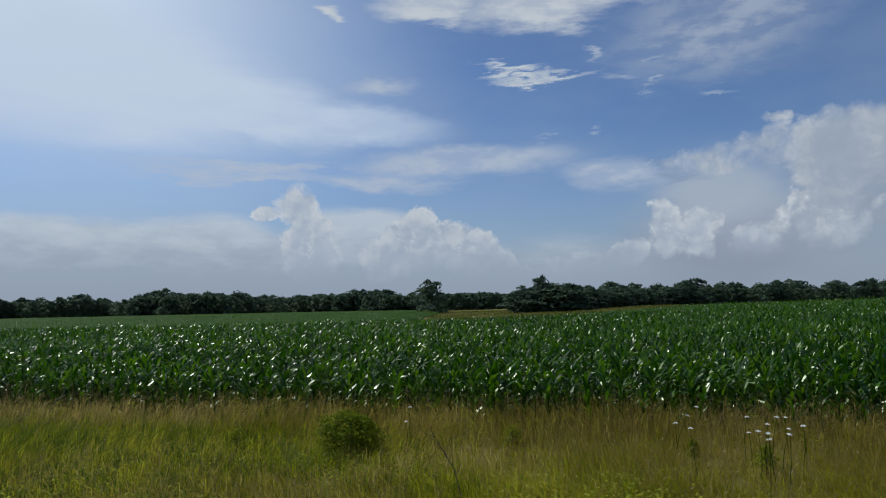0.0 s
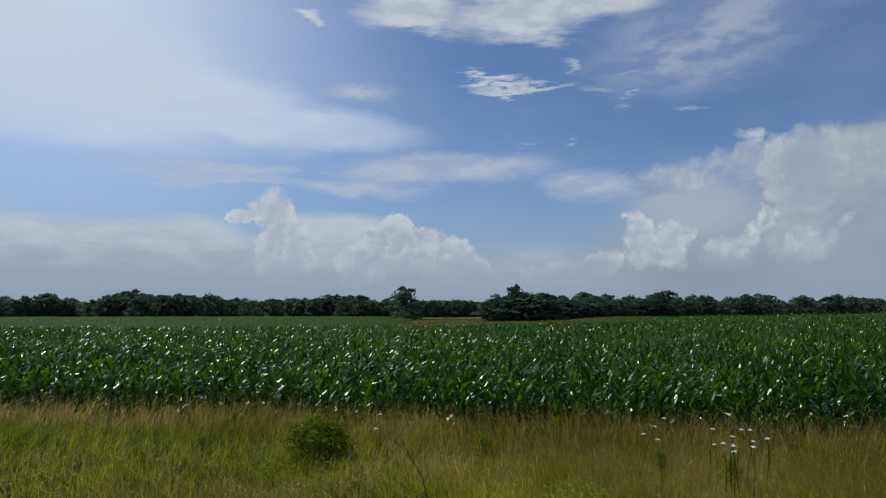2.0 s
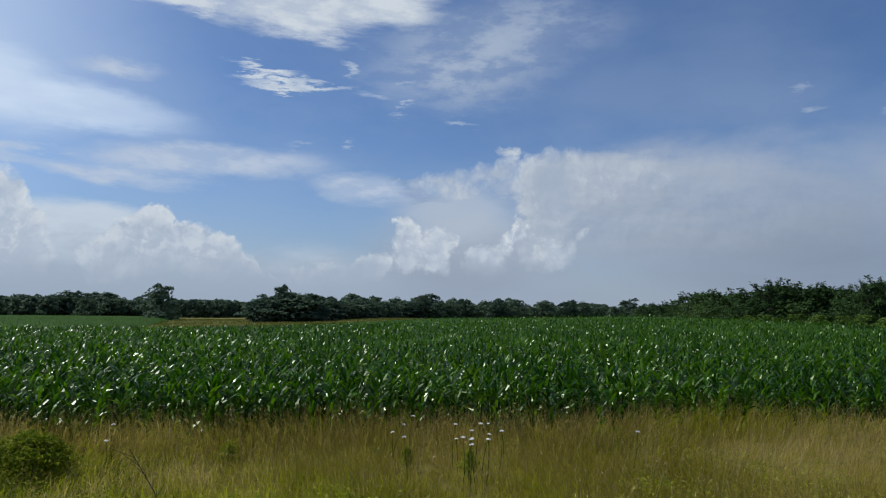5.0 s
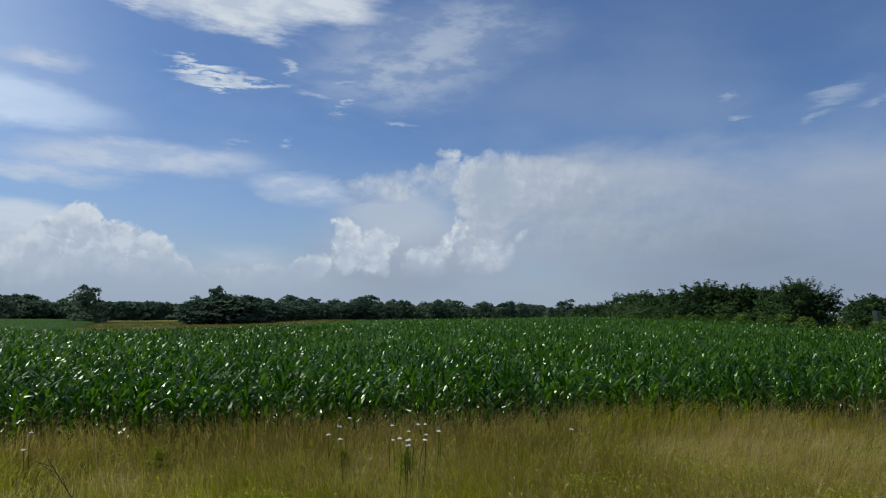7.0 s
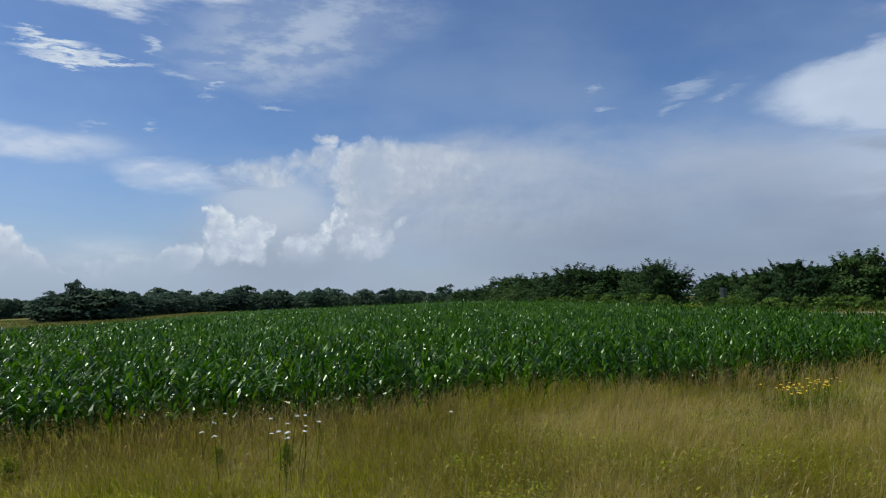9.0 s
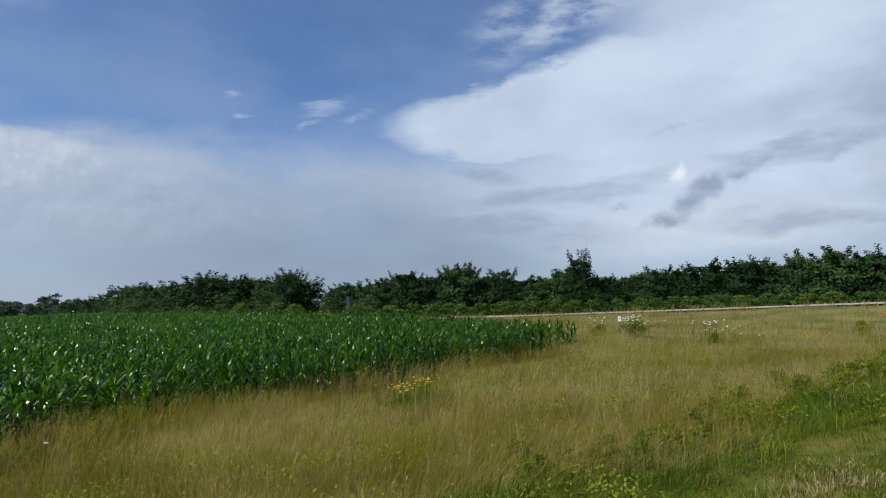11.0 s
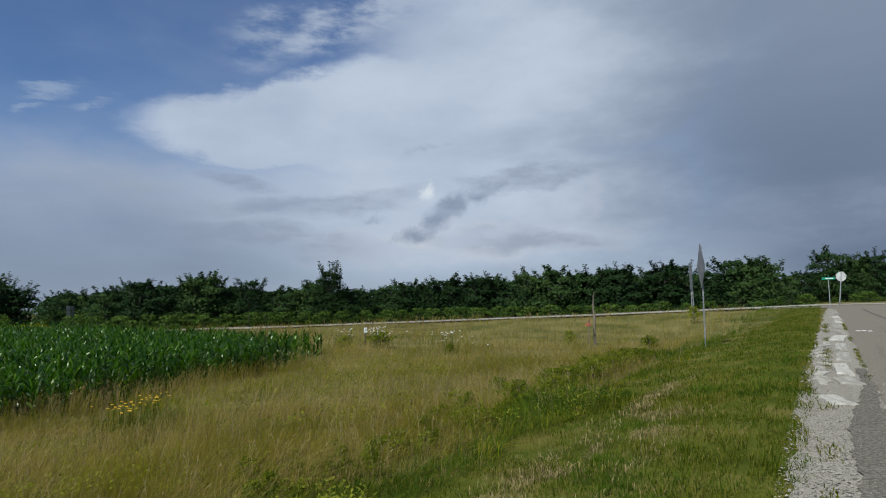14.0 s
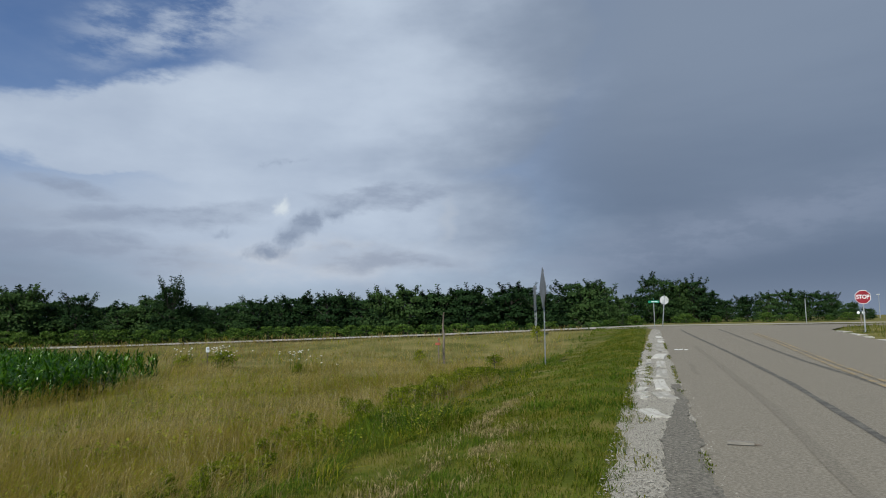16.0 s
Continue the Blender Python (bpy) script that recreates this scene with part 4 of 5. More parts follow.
def tree_form(seed, leaves, leaf, lobes, spread, crown_low, tiers=0.0, sprays=0):
    """Trunk with limbs, and a crown of leaf sprays, for a tree one metre high: places and quads of both."""
    rng = np.random.default_rng(seed)
    TV, TF = [], []
    tops = []
    bend = rng.normal(0, 0.03, 2)
    tube(TV, TF, (0, 0, -0.02), (bend[0], bend[1], 0.32), 0.026, 0.018)
    tube(TV, TF, (bend[0], bend[1], 0.32), (bend[0] * 2, bend[1] * 2, 0.80), 0.018, 0.004)
    for k in range(lobes):
        f = (k + 0.5) / lobes
        a = 2.4 * k + rng.normal(0, 0.3)
        h = crown_low + (0.80 - crown_low) * f ** 0.9 + rng.normal(0, 0.03)
        out = spread * (1.0 - 0.72 * f ** 2.2) * rng.uniform(0.35, 1.0)
        end = (math.cos(a) * out, math.sin(a) * out, h)
        start_h = max(0.08, h - 0.28 * (0.4 + out))
        tube(TV, TF, (bend[0] * start_h * 2, bend[1] * start_h * 2, start_h), end, 0.010, 0.003, 4)
        tops.append((end, spread * rng.uniform(0.40, 0.66) * (1 - 0.38 * f)))
    per = leaves // lobes
    C, N = [], []
    for (ex, ey, ez), r in tops:
        d = rng.normal(0, 1, (per, 3))
        d /= np.linalg.norm(d, axis=1)[:, None]
        d[:, 2] = np.where(d[:, 2] < -0.3, -d[:, 2] * 0.5, d[:, 2])
        bumpy = 1 + 0.22 * np.sin(d[:, 0] * 7 + ez * 30) * np.sin(d[:, 1] * 7 + ex * 30)
        rad = r * bumpy * rng.uniform(0.12, 1.05, per) ** 0.34
        C.append(np.array([ex, ey, ez]) + d * rad[:, None] * [1.0, 1.0, 0.70 - 0.42 * tiers])
        N.append(d)
    if tiers or sprays:  # loose upright sprays on the top
        for k in range(sprays or 7):
            a, out = rng.uniform(0, 6.28), spread * rng.uniform(0.1, 0.75)
            u = rng.uniform(0, 1, per // 3)[:, None]
            c0 = np.array([math.cos(a) * out, math.sin(a) * out, 0.80 - 0.18 * out / spread])
            go = np.array([math.cos(a) * 0.12, math.sin(a) * 0.12, (0.30 if sprays else 0.20) * rng.uniform(0.6, 1.1)])
            tube(TV, TF, tuple(c0 * [0.3, 0.3, 0.7]), tuple(c0 + go), 0.008, 0.002, 4)
            C.append(c0 + u * go + rng.normal(0, 0.018, (per // 3, 3)))
            N.append(np.tile([0, 0, 1.0], (per // 3, 1)))
    inner = leaves // 3  # foliage deep in the crown and down to the ground
    u, a = rng.uniform(0, 1, inner), rng.uniform(0, 6.28, inner)
    rr = spread * 0.95 * np.sqrt(rng.uniform(0.1, 1, inner)) * np.sin(math.pi * (0.22 + 0.62 * u))
    C.append(np.stack([np.cos(a) * rr, np.sin(a) * rr, 0.02 + 0.80 * u], 1))
    N.append(np.stack([np.cos(a), np.sin(a), 0.3 + 0 * a], 1))
    C, N = np.concatenate(C), np.concatenate(N)
    C[:, 2] = np.clip(C[:, 2], 0.01, 1.02)
    n = len(C)
    nn = N + rng.normal(0, 0.5, (n, 3)) + [0, 0, 0.35]
    nn /= np.linalg.norm(nn, axis=1)[:, None]
    t = np.cross(nn, rng.normal(0, 1, (n, 3)))
    t /= np.linalg.norm(t, axis=1)[:, None]
    b = np.cross(nn, t)
    size = leaf * rng.uniform(0.55, 1.35, (n, 1))
    V = np.stack([C - t * size * 1.2, C + b * size * 0.78 + t * size * 0.6, C - b * size * 0.78 + t * size * 0.6], 1).reshape(-1, 3)
    F = np.arange(3 * n).reshape(-1, 3)
    return (np.array(TV), np.array(TF)), (V, F)


def tree_meshes(mat, *form):
    wood, leaves = tree_form(*form)
    return raw_mesh("trunk", *wood, BARK, True), raw_mesh("crown", *leaves, mat)


def tree(name, meshes, label, category, group):
    ob = thing(name, label, category, group)
    part("trunk", meshes[0], ob)
    part("crown", meshes[1], ob)
    return ob


class Planter:
    """Plants copies of a few tree forms; the first use of a form is the original."""

    def __init__(self, name, forms, label, category, group):
        self.forms = [(m, name, label, category, group) for m in forms]
        self.made = [None] * len(forms)

    def plant(self, x, y, height, width, k, turn, sink=0.1):
        m = pose(x, y, float(land(x, y)) - sink, 0, 0, turn) @ Matrix.Diagonal((width, width, height, 1))
        if self.made[k] is None:
            meshes, *rest = self.forms[k]
            self.made[k] = tree(rest[0], meshes, *rest[1:])
            self.made[k].matrix_basis = m
        else:
            was = self.made[k].matrix_basis.copy()
            self.made[k].scale = (1, 1, 1)
            copy_thing(self.made[k], m)
            self.made[k].matrix_basis = was
        return self


near_trees = Planter("tree", [tree_meshes(LEAF, 40 + i, 3000, 0.0195, 10 + i % 3, 0.42, 0.10, 0.7 if i % 3 == 2 else 0.05) for i in range(7)], "young broadleaf tree with a dense dark green crown", "tree", "wood along the crossing road")
mid_trees = Planter("tree", [tree_meshes(LEAF, 60 + i, 2400, 0.022, 14, 0.42, 0.08, 0.1) for i in range(5)], "full round-crowned green tree at the field's edge", "tree", "wood beside the field")
far_trees = Planter("tree", [tree_meshes(LEAF_HAZED, 80 + i, 1000, 0.042, 15, 0.46, 0.02, 0.0) for i in range(6)], "distant round-crowned tree pale with haze", "tree", "far tree line")
shrubs = Planter("shrub", [tree_meshes(LEAF_LIGHT, 100 + i, 800, 0.044, 10, 0.58, 0.10, 0.0) for i in range(4)], "leafy light green shrub at the wood's edge", "shrub", "shrubs at the wood's edge")

trng = np.random.default_rng(5)


def polar(az, r):
    return math.sin(radians(az)) * r, math.cos(radians(az)) * r


def grow(planter, az, r, up, width=1.0):
    """A tree in a direction, whose top stands so many degrees over the level of the eye."""
    x, y = polar(az, r)
    h = max(0.8, 1.65 + r * math.tan(radians(up)) - float(land(x, y)))
    planter.plant(x, y, h, h * width, int(trng.integers(len(planter.forms))), trng.uniform(0, 360))


def along(table, step, jitter, rough, width):
    """Directions, distances, heights and widths along a table of azimuth, distance and top, the last in degrees."""
    ts, az, out = np.array(table), table[0][0], []
    while az <= table[-1][0]:
        r = float(np.interp(az, ts[:, 0], ts[:, 1])) + trng.normal(0, jitter)
        up = float(np.interp(az, ts[:, 0], ts[:, 2])) * (1 - abs(trng.normal(0, rough)))
        out.append((az + trng.normal(0, 0.12), r, up, width * trng.uniform(0.8, 1.25)))
        az += step * trng.uniform(0.7, 1.3)
    return out


def row(planter, table, step, jitter, width, rough=0.10):
    for spot in along(table, step, jitter, rough, width):
        if not 56.2 < spot[0] < 58.4:  # the gap in the wood
            grow(planter, *spot)


def woods(table, step, jitter, width, mat, label, seeds, leaves, leaf, rough=0.12):
    """Depth of wood behind a row of trees, as one mass of crowns."""
    rng = np.random.default_rng(seeds)
    forms = [tree_form(seeds + i, leaves, leaf, 12, 0.44, 0.05)[1] for i in range(4)]
    spots = np.array([spot for spot in along(table, step, jitter, rough, width) if not 56.4 < spot[0] < 58.2])
    x, y = np.sin(np.radians(spots[:, 0])) * spots[:, 1], np.cos(np.radians(spots[:, 0])) * spots[:, 1]
    z = land(x, y)
    h = np.maximum(0.8, 1.65 + spots[:, 1] * np.tan(np.radians(spots[:, 2])) - z)
    V, F = scatter(forms, x, y, z, h * np.sqrt(width), rng, 0.02)
    tagged(new("woods", raw_mesh("woods", V, F, mat)), label, "woods", kind="stuff")


# the wood behind the crossing road, and round the junction
NEAR_WOOD = [(62, 88, 2.1), (66, 86, 2.3), (68, 84, 2.8), (71, 82, 2.5), (75, 80, 2.4), (78, 79, 2.2), (85, 78, 2.2), (92, 78, 2.5), (98, 77, 3.0), (102, 76, 3.2), (105.5, 76, 2.5), (107, 76, 3.1), (110, 77, 2.7), (113, 80, 3.2), (116, 84, 2.2), (119.7, 92, 2.8), (123.5, 96, 1.9), (128, 100, 2.0), (131.5, 104, 1.5), (133.2, 110, 0.7)]
row(near_trees, [(a, r, u * 1.24) for a, r, u in NEAR_WOOD], 1.2, 1.6, 1.12, 0.26)
woods([(a, r + 7, u * 0.94) for a, r, u in NEAR_WOOD], 1.0, 1.5, 1.0, LEAF, "dense green wood behind the crossing road", 140, 1000, 0.037)
row(shrubs, [(60, 84, 0.2), (75, 74.5, 0.0), (92, 70.5, 0.1), (105, 69, 0.15), (111, 70, 0.3), (112.4, 70, 1.2), (113.6, 71, 0.3), (117, 76, 0.6), (124, 86, 0.75), (132, 97, 0.5)], 1.5, 1.2, 1.2, 0.9)
# the wood beside the field
FIELD_WOOD = [(38, 260, 0.85), (41, 220, 1.2), (43, 190, 1.85), (44.5, 180, 1.8), (46, 165, 1.6), (48, 155, 2.4), (51, 150, 2.5), (53, 140, 2.2), (54.5, 138, 2.6), (57, 135, 1.3), (59.5, 115, 2.0), (61, 110, 1.6), (64, 105, 2.0)]
row(mid_trees, [(a, r, u * 1.32) for a, r, u in FIELD_WOOD], 0.85, 2.5, 1.3, 0.20)
woods([(a, r * 1.06, u * 1.02) for a, r, u in FIELD_WOOD], 0.9, 3.0, 1.1, LEAF, "dense green wood beside the corn field", 150, 900, 0.040)
row(shrubs, [(46, 152, 0.35), (50, 142, 0.6), (55, 128, 0.5), (60, 104, 0.5), (64, 96, 0.3)], 1.2, 2.0, 1.1, 0.4)
# the far line; its haze is only in the leaf colour
FAR_LINE = [(-40, 320, 0.4), (-33.5, 330, 0.25), (-31, 330, 0.4), (-29, 330, 0.85), (-27.2, 330, 0.45), (-26.4, 330, -0.1), (-25.2, 300, 0.7), (-21, 300, 1.15), (-17.2, 300, 0.8), (-15.7, 330, 0.35), (-11, 330, 0.5), (-9, 320, 0.85), (-3, 330, 0.5), (3, 320, 0.7), (6, 320, 0.6), (10, 300, 0.9), (20, 300, 1.1), (25, 320, 0.9), (29, 350, 0.65), (34, 380, 0.75), (40, 380, 0.8)]
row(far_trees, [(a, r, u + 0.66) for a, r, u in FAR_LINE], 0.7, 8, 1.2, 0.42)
woods([(a, r + 12, u * 0.6) for a, r, u in FAR_LINE], 0.42, 5, 2.2, LEAF_HAZED, "distant wood beyond the field, with haze tinted into its leaf colour", 160, 330, 0.064, 0.4)
woods([(a, r - 14, u * 0.42) for a, r, u in FAR_LINE], 0.5, 4, 2.4, LEAF_HAZED, "distant low scrub along the far edge of the field", 170, 330, 0.066)
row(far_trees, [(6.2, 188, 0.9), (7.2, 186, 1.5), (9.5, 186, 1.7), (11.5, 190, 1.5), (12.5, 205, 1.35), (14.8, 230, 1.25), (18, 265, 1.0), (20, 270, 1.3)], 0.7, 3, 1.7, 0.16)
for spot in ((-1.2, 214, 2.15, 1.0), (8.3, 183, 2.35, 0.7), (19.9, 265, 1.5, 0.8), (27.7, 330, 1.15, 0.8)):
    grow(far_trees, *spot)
for spot in ((64.3, 84, 3.1, 0.9), (69.0, 83, 3.4, 0.9), (118.4, 88, 3.9, 0.9), (121.3, 91, 3.6, 0.9), (95.6, 76, 3.25, 0.8), (103, 75, 3.6, 0.9), (119.7, 90, 3.2, 0.9), (54.1, 132, 3.0, 0.75), (68.2, 82, 3.05, 0.8), (92.3, 77, 2.8, 0.6), (113, 78, 3.5, 1.0)):
    grow(near_trees, *spot)
spiky = Planter("tree", [tree_meshes(LEAF, 130, 4200, 0.0155, 18, 0.40, 0.14, 0.2, 15)], "tall tree with upright bare-tipped twigs above the wood", "tree", "wood along the crossing road")
grow(spiky, 79.1, 76, 3.85, 0.85)

# ---------------------------------------------------------------- shoulder, road surface


def box_bm(sx, sy, sz, at=(0, 0, 0), bevel=0.0, turn=None):
    """A box whose foot stands at a place."""
    bm = bmesh.new()
    bmesh.ops.create_cube(bm, size=1)
    bmesh.ops.scale(bm, vec=(sx, sy, sz), verts=bm.verts)
    if bevel:
        bmesh.ops.bevel(bm, geom=bm.edges[:], offset=bevel, segments=2, affect="EDGES")
    bmesh.ops.translate(bm, vec=(0, 0, sz / 2), verts=bm.verts)
    if turn:
        bmesh.ops.transform(bm, matrix=turn, verts=bm.verts)
    bmesh.ops.translate(bm, vec=at, verts=bm.verts)
    return bm


def plate_bm(outline, thick, bevel=0.0):
    """A flat plate in the x-z plane, facing -y, from its outline."""
    bm = bmesh.new()
    vs = [bm.verts.new((x, -thick / 2, z)) for x, z in outline]
    face = bm.faces.new(vs)
    got = bmesh.ops.extrude_face_region(bm, geom=[face])
    bmesh.ops.translate(bm, vec=(0, thick, 0), verts=[v for v in got["geom"] if isinstance(v, bmesh.types.BMVert)])
    bmesh.ops.recalc_face_normals(bm, faces=bm.faces[:])
    if bevel:
        bmesh.ops.bevel(bm, geom=bm.edges[:], offset=bevel, segments=1, affect="EDGES")
    return bm


def channel_bm(height, width=0.07, depth=0.035, wall=0.006):
    """A hat-shaped steel sign post, with bolt holes left out."""
    half_w, lip = width / 2, width * 0.28
    line = [(-half_w, 0), (-half_w + lip, 0), (-half_w + lip * 1.3, depth), (half_w - lip * 1.3, depth), (half_w - lip, 0), (half_w, 0)]
    bm = bmesh.new()
    low = [bm.verts.new((x, y, 0)) for x, y in line] + [bm.verts.new((x, y + wall, 0)) for x, y in reversed(line)]
    face = bm.faces.new(low)
    got = bmesh.ops.extrude_face_region(bm, geom=[face])
    bmesh.ops.translate(bm, vec=(0, 0, height), verts=[v for v in got["geom"] if isinstance(v, bmesh.types.BMVert)])
    bmesh.ops.recalc_face_normals(bm, faces=bm.faces[:])
    return bm


def shoulder_place(s, k):
    left = -0.34 + 0.05 * np.sin(s * 1.3) * np.sin(s * 0.41) + 0.03 * np.sin(s * 4.1) + 0.02 * np.sin(s * 9.7) + 0.25 * smooth(14, 40, s) + 0.2 * smooth(40, 50, s)
    return road_place(s, left + (0.70 - left) * k)


shoulder = tagged(new("shoulder", strip("shoulder", shoulder_place, np.arange(-58, 50, 0.2), np.linspace(0, 1, 7), 0.022, GRAVEL)), "pale crushed limestone shoulder along the road's edge", "shoulder", kind="structure")


def broken_place(s, k):
    right = 0.62 + 0.03 * np.sin(s * 2.1) + 0.035 * np.sin(s * 6.7) * np.sin(s * 1.9) + 0.015 * np.sin(s * 19.0)
    low = 0.17 + 0.02 * np.sin(s * 1.1) + 0.03 * np.sin(s * 7.3) * np.sin(s * 2.9) + 0.012 * np.sin(s * 23.0) + 0.30 * smooth(8, 14, s)
    return road_place(s, low + (right - low) * k)


tagged(new("road_edge", strip("road_edge", broken_place, np.arange(-58, 15.5, 0.07), np.linspace(0, 1, 5), 0.038, DARK_ASPHALT)), "dark crumbling asphalt at the worn edge of the road", "road", kind="structure")
prng = np.random.default_rng(31)


def slab_mesh(rng, long, wide):
    """A flat irregular piece of broken concrete."""
    bm = bmesh.new()
    ring = [(-0.5, -0.5), (0.0, -0.5), (0.5, -0.5), (0.5, 0.0), (0.5, 0.5), (0.05, 0.5), (-0.5, 0.5), (-0.5, 0.05)]
    vs = [bm.verts.new(((u + rng.uniform(-0.11, 0.11)) * long * 0.94, (v + rng.uniform(-0.11, 0.11)) * wide * 0.94, 0)) for u, v in ring]
    face = bm.faces.new(vs)
    got = bmesh.ops.extrude_face_region(bm, geom=[face])
    top = [v for v in got["geom"] if isinstance(v, bmesh.types.BMVert)]
    bmesh.ops.translate(bm, vec=(0, 0, 0.036), verts=top)
    for v in top:
        v.co.xy *= 0.965
    bmesh.ops.recalc_face_normals(bm, faces=bm.faces[:])
    me = bpy.data.meshes.new("slab")
    bm.to_mesh(me)
    bm.free()
    me.materials.append(CONCRETE)
    return me


SLABS = [slab_mesh(prng, 1.0, 1.0) for _ in range(7)]
heading = math.degrees(math.atan2(UY, UX))


def lay_slab(parent, s, q, long, wide, turn=0.0):
    x, y = road_place(s, q)
    ob = part("slab", SLABS[int(prng.integers(len(SLABS)))], parent)
    ob.matrix_basis = pose(x, y, float(land(x, y)) + 0.004, prng.normal(0, 0.5), -math.degrees(math.atan(GRADE)) * 0, heading + turn) @ Matrix.Diagonal((long, wide, 1, 1))


lay_slab(shoulder, 11.4, 0.06, 0.95, 0.34, 14)
s = 13.0
while s < 44:
    long = prng.uniform(0.9, 2.6) * (1 + s / 60)
    lay_slab(shoulder, s + long / 2, 0.27 + prng.normal(0, 0.03) + 0.008 * (s - 13), long * 0.95, 0.34 + prng.uniform(-0.10, 0.05), prng.normal(0, 4))
    if s < 20 or prng.uniform() < 0.3:
        for k in range(3):
            lay_slab(shoulder, s + long * (0.18 + 0.33 * k), -0.10 + prng.normal(0, 0.04) + 0.008 * (s - 13), long * prng.uniform(0.22, 0.33), prng.uniform(0.14, 0.24), prng.normal(0, 9))
    s += long * (1.0 if s < 24 else prng.uniform(1.0, 1.35))

# loose stones on the shoulder
n = 11000
s, q = np.where(prng.uniform(0, 1, n) < 0.8, 2.0 + 14 * prng.uniform(0, 1, n) ** 1.4, prng.uniform(-12, 2.5, n)), np.where(prng.uniform(0, 1, n) < 0.8, prng.uniform(-0.42, 0.30, n), prng.uniform(0.2, 0.8, n))
x, y = road_place(s, q)
stone = np.array([(1, 0, 0.2), (0.2, 0.9, 0.3), (-0.9, 0.3, 0.15), (-0.3, -0.9, 0.25), (0.1, 0.1, 0.85)]) * 0.5
stone_f = np.array([(0, 1, 4), (1, 2, 4), (2, 3, 4), (3, 0, 4)])
V, F = scatter([(stone, stone_f), (stone * [1.3, 0.8, 0.7], stone_f)], x, y, land(x, y) + 0.028, 0.010 + 0.030 * prng.uniform(0, 1, n) ** 2.2, prng, 0.3)
tagged(new("gravel", raw_mesh("gravel", V, F, GRAVEL)), "loose pale limestone chips on the shoulder", "gravel", kind="stuff")
# weeds in the joints of the shoulder
n = 4600
s = prng.uniform(3, 32, n)
q = np.where(prng.uniform(0, 1, n) < 0.6, -0.02 + prng.normal(0, 0.06, n), 0.60 + prng.normal(0, 0.03, n))
k = patch(s, q, 1.9, 0.7) > 0.52
x, y = road_place(s[k], q[k])
tagged(new("weeds", blade_mesh("weeds", x, y, prng.uniform(0.02, 0.06, len(x)), np.full(len(x), 0.015), MOWN, prng, 0.8, 0.02)), "low green weeds in the joints of the shoulder", "weeds", kind="stuff")


def ribbon(name, path, width, lift, mat, label, category):
    """A long mark on the road, from a table of how far along and how far across."""
    ts = np.array(path)
    s = np.arange(ts[0, 0], ts[-1, 0], 0.5)
    centre = np.interp(s, ts[:, 0], ts[:, 1])
    grid = [[road_place(a, c + d * width / 2 * (1 + 0.15 * math.sin(a * 1.7))) for d in (-1, 0, 1)] for a, c in zip(s, centre)]
    xy = np.array(grid).reshape(-1, 2)
    V = np.column_stack([xy, land(xy[:, 0], xy[:, 1]) + lift])
    i = (np.arange(len(s) - 1)[:, None] * 3 + np.arange(2)).ravel()
    return tagged(new(name, raw_mesh(name, V, np.stack([i, i + 3, i + 4, i + 1], 1), mat, True)), label, category, kind="structure")


ribbon("tyre_mark", [(-50, 2.40), (9.7, 2.70), (16, 2.80), (24.3, 2.64), (32, 2.40), (39.5, 2.18), (48, 1.9)], 0.13, 0.036, RUBBER, "dark curved tyre mark worn into the pale asphalt", "tyre mark")
ribbon("tyre_mark", [(-50, 4.1), (9, 4.3), (15.4, 4.36), (18, 4.32), (22, 4.19), (32, 4.25), (42.8, 4.37), (48, 4.2)], 0.12, 0.036, RUBBER, "dark tyre mark beside the yellow line", "tyre mark")
ribbon("tyre_mark", [(6, 1.75), (12, 1.9), (20, 1.85), (30, 1.7)], 0.16, 0.035, FAINT, "faint grey wheel track on the pale asphalt", "tyre mark")
ribbon("tyre_mark", [(17.6, 1.15), (18.6, 1.05), (19.6, 1.14), (20.8, 1.08)], 0.09, 0.0365, FAINT, "short dark stain on the pale asphalt", "stain")
ribbon("centre_line", [(-50, 4.40), (15, 4.38), (20, 4.52), (31.5, 5.1), (42, 5.5)], 0.11, 0.040, YELLOW, "faded yellow centre line, worn through in places", "road marking")
ribbon("centre_line", [(-50, 4.62), (15, 4.60), (20, 4.74), (31.5, 5.32), (42, 5.7)], 0.11, 0.040, YELLOW, "faded yellow centre line, worn through in places", "road marking")
# pale curb stones on the corner beyond the road
curb = thing("curb", "broken white concrete edging on the grass corner", "curb")
for s, q, long, turn in ((33.5, 9.62, 2.2, 4), (36.6, 9.8, 1.2, 8), (39.5, 10.05, 3.2, 5), (43.6, 10.4, 3.6, 4), (29.5, 9.3, 1.6, 0)):
    lay_slab(curb, s, q, long, 0.4, -turn)


def from_end(az, r):
    """A place by direction and distance from where the walk ends."""
    x, y = polar(az, r)
    return x + 0.30, y - 0.28


def on_ground(ob, az, r, turn, sink=0.0, tilt=(0, 0)):
    x, y = from_end(az, r) if az > 70 else polar(az, r)
    ob.matrix_basis = pose(x, y, float(land(x, y)) - sink, tilt[0], tilt[1], turn)
    return ob


